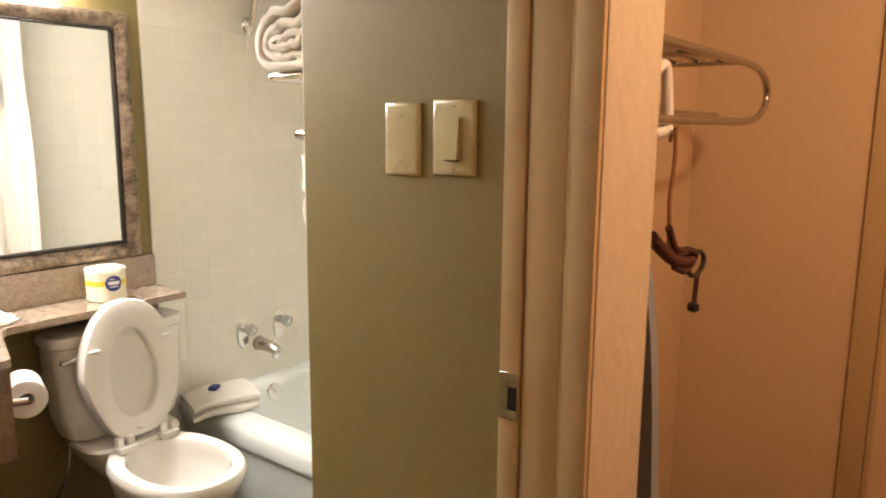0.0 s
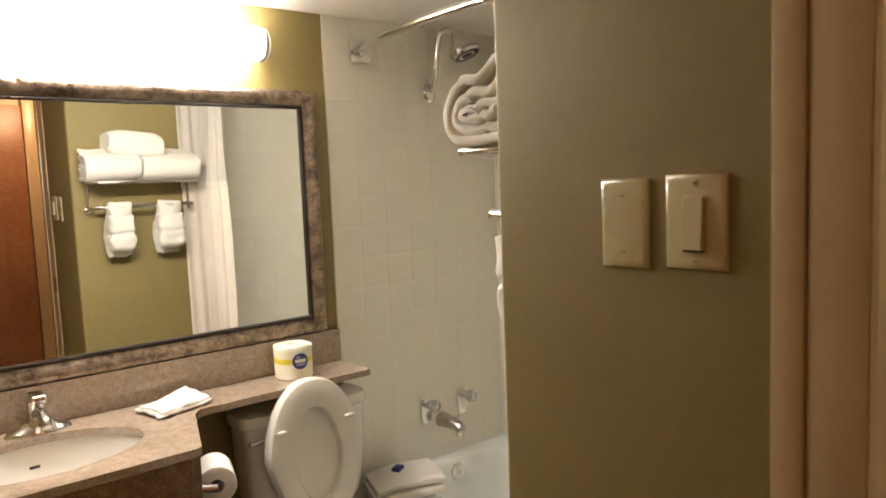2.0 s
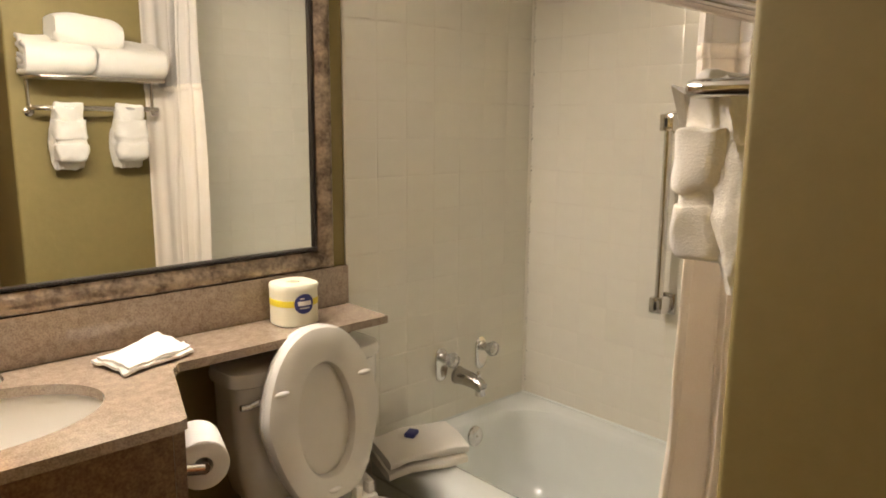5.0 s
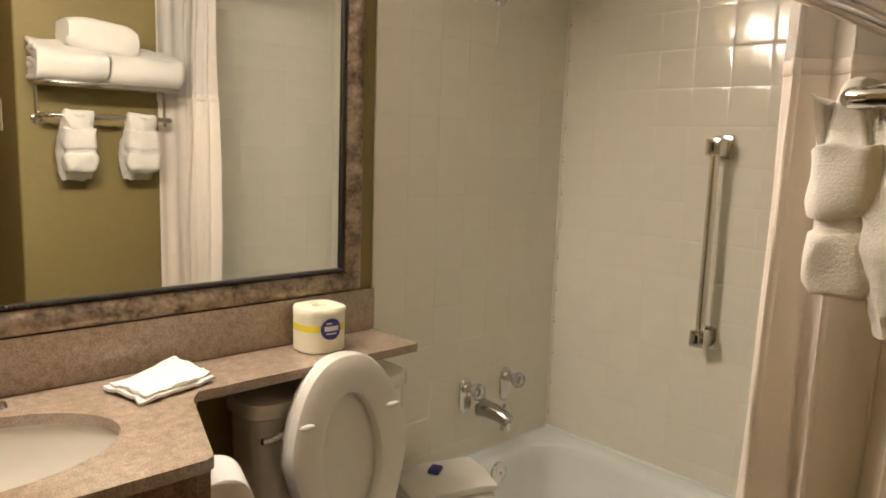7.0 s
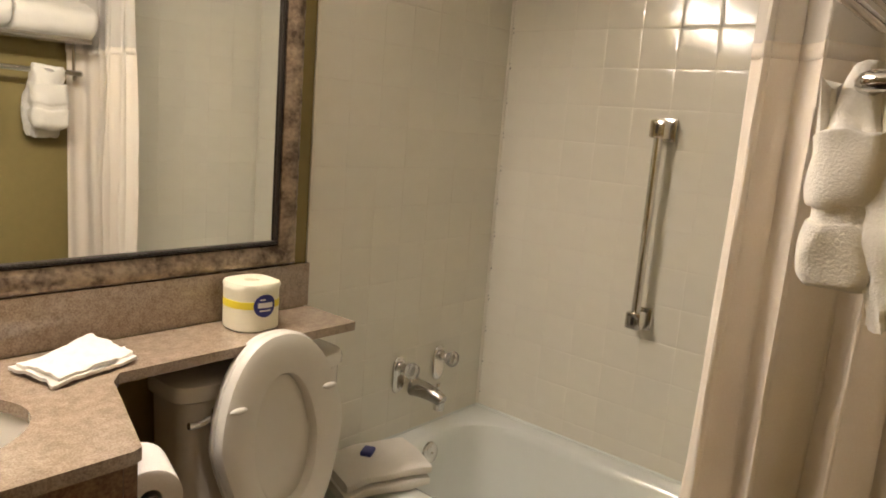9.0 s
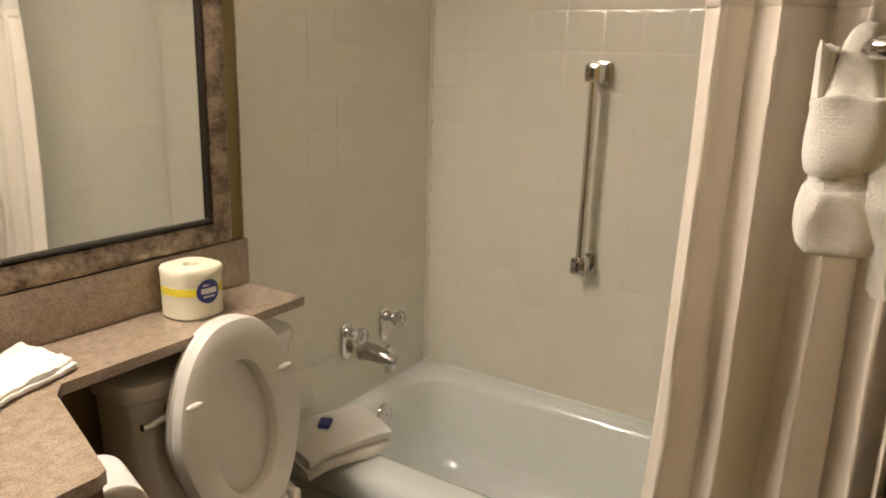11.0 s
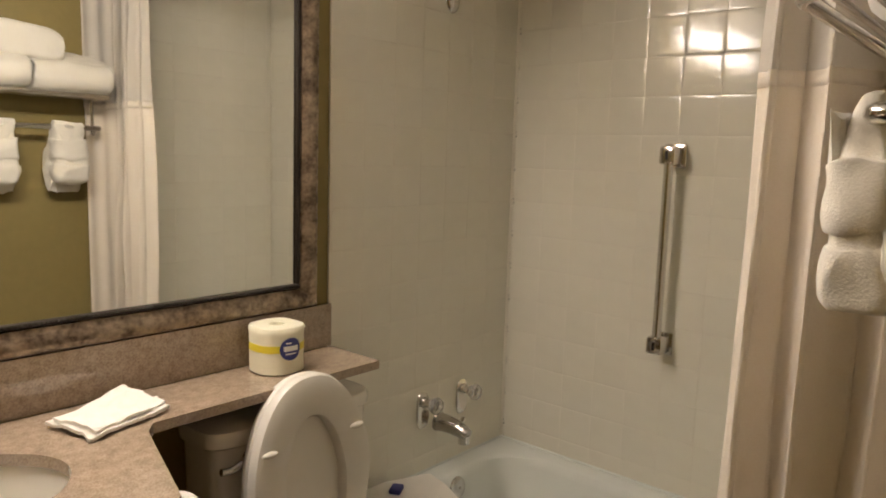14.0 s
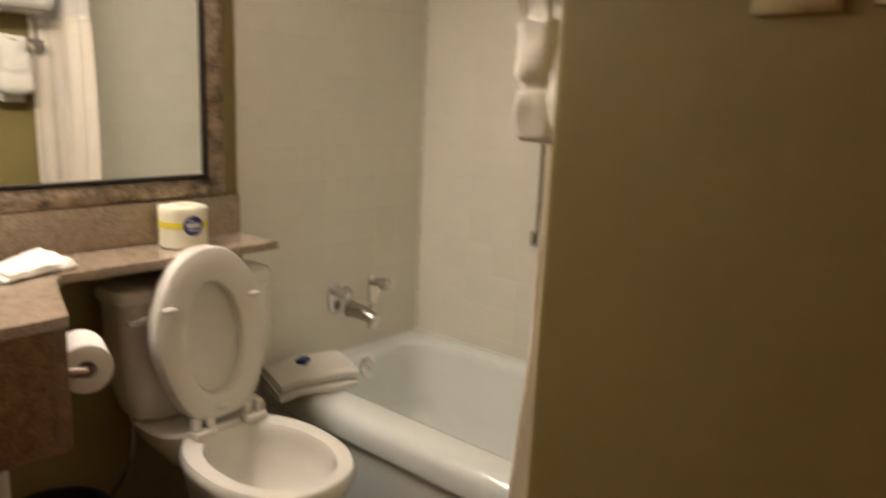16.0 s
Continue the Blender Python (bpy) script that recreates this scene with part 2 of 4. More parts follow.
wall_left = structure("wall_west", boxes(((XL - 0.1, YD1 - 0.05, 0), (XL, 0.0, HZ))), PAINT, "khaki painted side wall", "wall")
corner = [(0.01 - 0.01 * math.cos(radians(a)), YR - 0.01 + 0.01 * math.sin(radians(a))) for a in range(0, 91, 15)]
wall_rack = structure("wall_south", prism([(0.0, YD1 - 0.02)] + corner + [(XT, YR), (XT, YR - 0.1), (0.1, YR - 0.1), (0.1, YD1 - 0.02)], 0.0, HZ), PAINT,
                      "khaki textured wall with light switches and towel rack", "wall")
wall_hall_side = structure("wall_partition", boxes(((0.0, YD0, 0), (0.19, YD1 - 0.105, HZ)), bevel=0.006), KNOCK, "textured cream partition end beside the closet", "wall")
wall_door_left = structure("wall_doorway", boxes(((XL - 0.1, YD0 + 0.012, 0), (-0.79, YD1 - 0.05, HZ)), ((-0.79, YD0 + 0.012, 2.06), (0.0, YD1 - 0.05, HZ))), HALL,
                           "cream wall round the bathroom doorway", "wall")
structure("wall_closet_back", boxes(((0.1, YR - 0.16, 0), (HX1, YR - 0.102, HZ))), HALL, "cream back wall of the open closet", "wall")
structure("wall_closet_end", boxes(((HX1, HY, 0), (HX1 + 0.1, YR - 0.1, HZ))), HALL, "cream end wall of the open closet", "wall")
structure("wall_hall_back", boxes(((HX0, HY - 0.1, 0), (HX1 + 0.1, HY, HZ))), HALL, "cream far wall of the hall", "wall")
structure("wall_hall_west", boxes(((HX0 - 0.1, HY, 0), (HX0, YD0 + 0.06, HZ)), ((HX0, YD0 + 0.02, 0), (XL - 0.1, YD0 + 0.06, HZ))), HALL, "cream side wall of the hall", "wall")
structure("hall_ceiling", box((HX0, HY, HZ), (HX1 + 0.1, YD1, HZ + 0.08)), HALL, "plain cream hall ceiling", "ceiling")
structure("trim_closet", boxes(((HX1 - 0.014, -2.10, 0), (HX1 - 0.001, -2.03, 2.1)), ((HX1 - 0.02, -2.115, 0), (HX1 - 0.001, -2.10, 2.1)), bevel=0.003), TRIMP, "painted vertical trim in the closet", "trim")


def ceiling():
    bm = box((XL, YD1 - 0.05, ZC + 0.012), (XT, 0.0, ZC + 0.06))
    ob = structure("ceiling", bm, SEAM, "white panelled ceiling with thin seams", "ceiling")
    pan = bmesh.new()
    xs = [XL + 0.002, -0.94, -0.33, 0.28, 0.89, XT - 0.002]
    ys = [YD1 - 0.05, YR + 0.14, -0.58, -0.003]
    for i in range(5):
        for j in range(3):
            add_box(pan, (xs[i] + 0.0016, ys[j] + 0.0016, ZC + random.uniform(0, 0.002)), (xs[i + 1] - 0.0016, ys[j + 1] - 0.0016, ZC + 0.0125), 0.0012, 1)
    structure("ceiling_panels", pan, CEIL, "white ceiling panels with thin dark seams", "ceiling")
    return ob


ceiling()


def doorway():
    """Jambs with stops, and casing on the hall side."""
    door = structure("door_1", boxes(((-0.009, YD1 - 0.037, 0), (-0.002, YD1 - 0.001, 2.03)), bevel=0.004), TRIMP, "painted jamb of the open bathroom doorway", "door frame")
    p = lambda n, bm, m, lab="": part(n, bm, m, door, lab)
    p("stop", box((-0.006, YD1 - 0.098, 0), (-0.0015, YD1 - 0.038, 2.03), 0.003), TRIMP)
    p("groove", box((-0.006, YD1 - 0.106, 0), (-0.001, YD1 - 0.0985, 2.03)), TRIMP)
    p("jamb_edge", box((-0.012, YD0 + 0.002, 0), (-0.0015, YD1 - 0.1065, 2.03), 0.003), TRIMP)
    p("left_jamb", box((-0.79, YD0, 0), (-0.756, YD1 - 0.02, 2.03), 0.004), TRIMP)
    p("left_casing", box((-0.85, YD0 - 0.012, 0), (-0.768, YD0 - 0.0005, 2.06), 0.005), TRIMP)
    p("left_stop", box((-0.7555, YD1 - 0.075, 0), (-0.744, YD1 - 0.038, 2.03), 0.003), TRIMP)
    p("head_jamb", box((-0.7555, YD0, 2.031), (-0.001, YD1 - 0.03, 2.05), 0.003), TRIMP)
    strike = p("strike_plate", box((-0.0105, YD1 - 0.034, 0.974), (-0.0088, YD1 - 0.002, 1.046), 0.0008, 1), DULL, "worn metal strike plate")
    part("latch_hole", box((-0.0112, YD1 - 0.033, 0.99), (-0.0102, YD1 - 0.018, 1.025)), BLACK, strike)
    for z in (0.982, 1.038):
        part("screw", lathe(bmesh.new(), [(0.0, 0.0013), (0.003, 0.001), (0.0035, 0.0)], (-0.0105, YD1 - 0.016, z), (-1, 0, 0), 10), DULL, strike)


doorway()


def entry_door():
    d = tagged(new("door_2", finish("door_2", box((-0.75, HY, 0), (0.2, HY + 0.04, 2.05), 0.004), WOOD)), "orange-brown wooden door in the hall", "door", "", "structure")
    for x in (-0.55, -0.12):
        part("door_panel", box((x - 0.15, HY + 0.0405, 0.3), (x + 0.15, HY + 0.05, 1.8), 0.006), WOOD, d)
    for a, b in (((-0.83, HY, 0), (-0.755, HY + 0.05, 2.12)), ((0.205, HY, 0), (0.28, HY + 0.05, 2.12))):
        part("door_casing", box(a, b, 0.005), TRIMP, d)


entry_door()


# ---- bathtub ----
def bathtub():
    t = thing("bathtub", ((TUBX + XT) / 2, YR / 2, 0), "white enamel bathtub with a ridged apron against tiled walls", "bathtub")
    x0, x1, y0, y1 = TUBX, XT - 0.002, YR + 0.002, -0.002

    def ring(l, r, f, b, z, rad):
        out = []
        for cx, cy, a0 in ((r - rad, b - rad, 0), (l + rad, b - rad, 90), (l + rad, f + rad, 180), (r - rad, f + rad, 270)):
            for k in range(9):
                a = radians(a0 + 90 * k / 8)
                out.append((cx + rad * math.cos(a), cy + rad * math.sin(a), z))
        return out
    e = 0.004
    rings = [ring(x0 + 0.016, x1, y0, y1, 0.0, e), ring(x0 + 0.016, x1, y0, y1, 0.268, e), ring(x0 + 0.014, x1, y0, y1, 0.276, e),
             ring(x0 + 0.003, x1, y0, y1, 0.284, e), ring(x0, x1, y0, y1, 0.296, e), ring(x0, x1, y0, y1, RIM - 0.035, e),
             ring(x0 + 0.008, x1, y0, y1, RIM - 0.014, e), ring(x0 + 0.026, x1, y0, y1, RIM - 0.002, e), ring(x0 + 0.05, x1, y0, y1, RIM, e),
             ring(x0 + 0.1, x1 - 0.05, y0 + 0.09, y1 - 0.055, RIM, 0.16), ring(x0 + 0.12, x1 - 0.062, y0 + 0.11, y1 - 0.068, RIM - 0.008, 0.16),
             ring(x0 + 0.132, x1 - 0.07, y0 + 0.125, y1 - 0.078, RIM - 0.03, 0.15), ring(x0 + 0.17, x1 - 0.1, y0 + 0.22, y1 - 0.1, 0.16, 0.14),
             ring(x0 + 0.2, x1 - 0.13, y0 + 0.28, y1 - 0.13, 0.1, 0.12), ring(x0 + 0.25, x1 - 0.18, y0 + 0.35, y1 - 0.18, 0.075, 0.1)]
    part("basin", loft(bmesh.new(), rings), TUBM, t)
    part("caulk", tube(bmesh.new(), [(XT - 0.004, YR + 0.02, RIM + 0.002), (XT - 0.004, -0.004, RIM + 0.002), (TUBX + 0.02, -0.004, RIM + 0.002)], 0.006, 8), TUBM, t)
    ov = part("overflow_plate", lathe(bmesh.new(), [(0.0, 0.012), (0.02, 0.011), (0.032, 0.006), (0.034, 0.0)], (0.955, -0.083, 0.325), (0, -1, 0.12)), CHROME, t, "round chrome overflow plate")
    part("screw", lathe(bmesh.new(), [(0.0, 0.004), (0.004, 0.003), (0.005, 0.0)], (0.955, -0.0945, 0.327), (0, -1, 0.12), 10), DULL, ov)


bathtub()


def tub_taps():
    for x in (0.868, 1.05):
        z = 0.572
        t = thing("tub_tap", (x, 0, z - 0.055), "chrome tub tap with tall oval plate and clear knob", "tap", "tub taps")
        plate = bmesh.new()
        rings = []
        for k, d in ((1.0, 0.0), (1.0, 0.003), (0.93, 0.007), (0.8, 0.0085), (0.3, 0.009)):
            rings.append([(p, -0.009 - d, q) for p, q in oval(x, z, 0.0265 * k, 0.056 * k, 36, 2.7)])
        part("plate", loft(plate, rings), CHROME, t)
        part("stem", lathe(bmesh.new(), [(0.017, 0.0), (0.016, 0.008), (0.012, 0.012), (0.012, 0.026), (0.016, 0.03), (0.014, 0.038)], (x, -0.015, z + 0.027), (0, -1, 0), 16), DULL, t)
        k = bmesh.new()
        rings = []
        for r, h in ((0.01, 0.0), (0.021, 0.004), (0.0235, 0.014), (0.0215, 0.026), (0.011, 0.029)):
            rings.append([(x + r * (1 + 0.09 * (i % 2)) * math.cos(math.pi * i / 8), -0.05 - h, z + 0.027 + r * (1 + 0.09 * (i % 2)) * math.sin(math.pi * i / 8)) for i in range(16)])
        knob = part("knob", loft(k, rings), CLEAR, t, "clear fluted acrylic knob")
        part("knob_cap", lathe(bmesh.new(), [(0.0, 0.003), (0.006, 0.002), (0.008, 0.0)], (x, -0.0795, z + 0.027), (0, -1, 0), 14), CHROME, knob)
    s = thing("tub_spout", (0.945, 0, 0.525), "chrome tub spout on the tiled wall above the tub", "spout")
    prof = spline([(0.948, -0.006, 0.517), (0.95, -0.05, 0.516), (0.953, -0.09, 0.51), (0.955, -0.118, 0.5)], 6)
    part("spout_body", tube(bmesh.new(), prof, [0.031] + [0.028 - 0.0005 * i for i in range(len(prof) - 2)] + [0.019], 20), DULL, s)
    part("spout_lip", tube(bmesh.new(), [(0.955, -0.103, 0.496), (0.955, -0.104, 0.472)], 0.017, 16), CHROME, s)
    part("diverter", lathe(bmesh.new(), [(0.004, 0), (0.004, 0.012), (0.008, 0.015), (0.006, 0.022)], (0.954, -0.094, 0.529), (0, -0.15, 1), 12), CHROME, s)


tub_taps()


def shower():
    s = thing("shower", (0.943, 0, 1.76), "chrome shower head on a curved arm above the tub", "shower")
    part("flange", lathe(bmesh.new(), [(0.0, 0.014), (0.016, 0.012), (0.025, 0.005), (0.027, 0.0)], (0.95, -0.009, 1.762), (0, -1, 0), 20, (1, 1.3)), CHROME, s)
    line = spline([(0.95, -0.008, 1.768), (0.95, -0.036, 1.79), (0.952, -0.056, 1.87), (0.954, -0.066, 1.94), (0.961, -0.08, 1.974), (0.98, -0.108, 1.978), (0.994, -0.13, 1.957)], 7)
    part("arm", tube(bmesh.new(), line, 0.0105, 12), CHROME, s)
    h = part("head", lathe(bmesh.new(), [(0.013, -0.03), (0.022, -0.022), (0.026, -0.004), (0.034, 0.012), (0.05, 0.038), (0.054, 0.048), (0.055, 0.064), (0.05, 0.07)], (0.997, -0.134, 1.946), (0.16, -0.38, -0.9), 28), CHROME, s)
    part("rim_band", lathe(bmesh.new(), [(0.0545, 0.05), (0.0565, 0.052), (0.0565, 0.061), (0.0545, 0.063)], (0.997, -0.134, 1.946), (0.16, -0.38, -0.9), 28), DULL, h)
    part("face", lathe(bmesh.new(), [(0.049, 0.0695), (0.04, 0.072), (0.026, 0.069), (0.004, 0.073)], (0.997, -0.134, 1.946), (0.16, -0.38, -0.9), 24), BLACK, h, "dark nozzle face")


shower()


def grab_bar():
    x, y = 1.233, -0.560
    g = thing("grab_bar", (XT, y, 0.81), "chrome vertical grab bar on the cream tiled wall", "grab bar")
    for z in (0.815, 1.345):
        b = part("bracket", box((x - 0.02, y - 0.022, z - 0.024), (XT - 0.008, y + 0.022, z + 0.024), 0.006), CHROME, g)
        part("foot", box((XT - 0.012, y - 0.03, z - 0.032), (XT - 0.004, y + 0.03, z + 0.032), 0.004), CHROME, b)
        part("notch", box((x - 0.0225, y - 0.004, z - 0.012), (x - 0.0195, y + 0.004, z + 0.012), 0.001, 1), DARK, b)
    part("bar", tube(bmesh.new(), [(x - 0.001, y, 0.83), (x - 0.001, y, 1.33)], 0.0125, 16), CHROME, g)


grab_bar()


def rod_x(y):
    u = (y - YR) / -YR
    return 0.643 - 0.115 * max(0.0, math.sin(math.pi * u)) ** 0.85


def curtain_rod():
    r = thing("curtain_rod", (0.643, -0.01, 1.89), "chrome curved shower curtain rod between the tiled walls", "curtain rod")
    line = [(rod_x(YR * k / 30), YR * k / 30 * 0.985 - 0.012, 1.89) for k in range(31)]
    part("rod", tube(bmesh.new(), line, 0.0125, 14), CHROME, r)
    for y, s in ((-0.008, -1), (YR + 0.001, 1)):
        f = part("flange", box((0.606, min(y, y + s * 0.012), 1.852), (0.68, max(y, y + s * 0.012), 1.928), 0.004), CHROME, r)
        part("collar", tube(bmesh.new(), [(0.643, y + s * 0.01, 1.89), (0.641, y + s * 0.035, 1.89)], 0.02, 16), CHROME, f)


curtain_rod()


def curtain():
    c = thing("shower_curtain", (0.57, -1.15, 0.14), "gathered cream cloth shower curtain with a sheer white header", "shower curtain")
    ya, folds, n = -1.318, 4.3, 150

    def surface(z0, z1, rows, out):
        bm = bmesh.new()
        rings = []
        for j in range(rows + 1):
            z = z0 + (z1 - z0) * j / rows
            yb = -1.012 + 0.018 * max(0.0, 1.9 - z)
            row = []
            for i in range(n + 1):
                s = i / n
                y = ya + (yb - ya) * s
                ph = 2 * math.pi * folds * (s + 0.075 * math.sin(5 * s + 0.6) + 0.02 * math.sin(2.3 * z + 9 * s)) + 0.4
                amp = (0.024 + 0.018 * min(1, max(0, 1.9 - z)) + 0.012 * math.sin(11 * s + 1)) * (0.6 + 0.4 * min(1, 6 * s))
                low = max(0.0, min(1.0, (0.75 - z) / 0.35))
                x = rod_x(y) - 0.012 * (1 - low) - low * 0.055 + amp * math.sin(ph) + 0.22 * amp * math.sin(2 * ph + 1.2 + 0.5 * z) + 0.012 * noise.noise((14 * s, 2.2 * z, 3)) + 0.005 * noise.noise((40 * s, 5 * z, 8)) + out
                y2 = y + 0.018 * math.sin(2 * ph) * 0.6 + 0.004 * noise.noise((9 * s, 3 * z, 2))
                row.append((x, y2, z))
            edge = []
            for i in range(24):
                u = i / 24
                edge.append((0.475 + (row[0][0] - 0.475) * u + out, YR + 0.012 + (row[0][1] - YR - 0.012) * u ** 3 + 0.0055 * math.sin(19 * u + 0.8 * z), z))
            rings.append(edge + row)
        loft(bm, rings, close=False, cap=False)
        return bm

    body = part("curtain_body", surface(0.14, 1.47, 60, 0.0), CURT, c)
    header = part("curtain_header", surface(1.462, 1.945, 26, -0.002), SHEER, c, "white sheer header band")
    hem = part("hem", surface(1.452, 1.476, 2, -0.0035), CURT, c)
    for ob in (body, header, hem):
        m = ob.modifiers.new("thickness", "SOLIDIFY")
        m.thickness = 0.0018
    for k in range(7):
        y = -1.30 + k * 0.046
        part("ring", tube(bmesh.new(), [(rod_x(y) + 0.02 * math.cos(a), y, 1.893 + 0.026 * math.sin(a)) for a in [2 * math.pi * q / 18 for q in range(18)]], 0.002, 6, True), CHROME, c)


curtain()


# ---- mirror, lamp, vanity ----
GX0, GX1, GZ0, GZ1 = -1.1, 0.398, 1.011, 1.689
FX0, FX1, FZ0, FZ1 = -1.158, 0.455, 0.952, 1.746


def mirror():
    m = thing("wall_mirror", ((FX0 + FX1) / 2, 0, FZ0), "large wall mirror in a mottled silver-bronze frame", "mirror")
    part("glass", box((GX0 - 0.004, -0.012, GZ0 - 0.004), (GX1 + 0.004, -0.004, GZ1 + 0.004)), MIRROR, m)
    prof = [(0.0, 0.004), (0.0, 0.022), (0.006, 0.03), (0.016, 0.033), (0.03, 0.03), (0.04, 0.022), (0.047, 0.019), (0.05, 0.004)]

    def side(name, a, b, inward):
        """One mitred rail from a to b, its profile going inward."""
        a, b, w = Vector(a), Vector(b), Vector(inward)
        along = (b - a).normalized()
        rings = []
        steps = max(60, round((b - a).length / 0.004))
        for i in range(steps + 1):
            ring = []
            for d, h in prof:
                p = a + along * ((b - a).length * i / steps) + w * d
                p += along * (d * (1 - 2 * i / steps))
                bulge = 0.0
                if 0.004 < d < 0.045:
                    run = (b - a).length * i / steps
                    wave = math.sin(2 * math.pi * (run + 0.5 * d) / 0.042 + 2.2 * noise.noise(p * 9))
                    bulge = 0.0013 * wave * math.sin(math.pi * d / 0.05) + 0.0012 * noise.noise(p * 40)
                ring.append((p.x, -h - bulge, p.z))
            rings.append(ring)
        part(name, loft(bmesh.new(), rings), FRAME, m)
    c = [(FX0, 0, FZ0), (FX1, 0, FZ0), (FX1, 0, FZ1), (FX0, 0, FZ1)]
    side("frame_rail", c[0], c[1], (0, 0, 1))
    side("frame_stile", c[1], c[2], (-1, 0, 0))
    side("frame_rail", c[2], c[3], (0, 0, -1))
    side("frame_stile", c[3], c[0], (1, 0, 0))
    k, lip = 0.05, 0.0085
    o = [(FX0 + k, FZ0 + k), (FX1 - k, FZ1 - k)]
    (a, b), (d, e) = o
    for name, p, q in (("inner_lip", (a, b), (d, b + lip)), ("inner_lip", (a, e - lip), (d, e)), ("inner_lip", (a, b + lip), (a + lip, e - lip)), ("inner_lip", (d - lip, b + lip), (d, e - lip))):
        part(name, box((p[0], -0.021, p[1]), (q[0], -0.012, q[1]), 0.002), DARK, m, "dark beaded inner lip")
    bead = bmesh.new()
    for i in range(170):
        x = a + 0.004 + (d - a - 0.008) * i / 169
        for z in (b + 0.0045, e - 0.0045):
            add_box(bead, (x - 0.0028, -0.0245, z - 0.0028), (x + 0.0028, -0.0205, z + 0.0028), 0.0012, 1)
    tagged(part("beading", bead, DARK, m), kind="stuff")


mirror()


def vanity_light():
    x0, x1, y, z, r = -0.68, 0.238, -0.07, 1.87, 0.05
    l = thing("vanity_light", ((x0 + x1) / 2, 0, z), "long glowing white tube light above the mirror", "wall lamp")
    part("backplate", box((x0 + 0.1, -0.022, z - 0.028), (x1 - 0.1, -0.003, z + 0.028), 0.004), LAMPCAP, l)
    part("tube_diffuser", lathe(bmesh.new(), [(r, x0), (r, x1)], (0, y, z), (1, 0, 0), 32), GLOW, l, "glowing white diffuser")
    for x, s in ((x1, 1), (x0, -1)):
        cap = part("end_cap", lathe(bmesh.new(), [(r + 0.001, 0.0), (r + 0.001, 0.022), (r - 0.004, 0.027), (0.0, 0.028)], (x, y, z), (s, 0, 0), 32), LAMPCAP, l)
        for o in (0.004, 0.013):
            part("band", lathe(bmesh.new(), [(r + 0.0012, o), (r + 0.004, o + 0.0015), (r + 0.004, o + 0.0035), (r + 0.0012, o + 0.005)], (x, y, z), (s, 0, 0), 32), DULL, cap)


vanity_light()

SINK = (-0.455, -0.262, 0.222, 0.152)


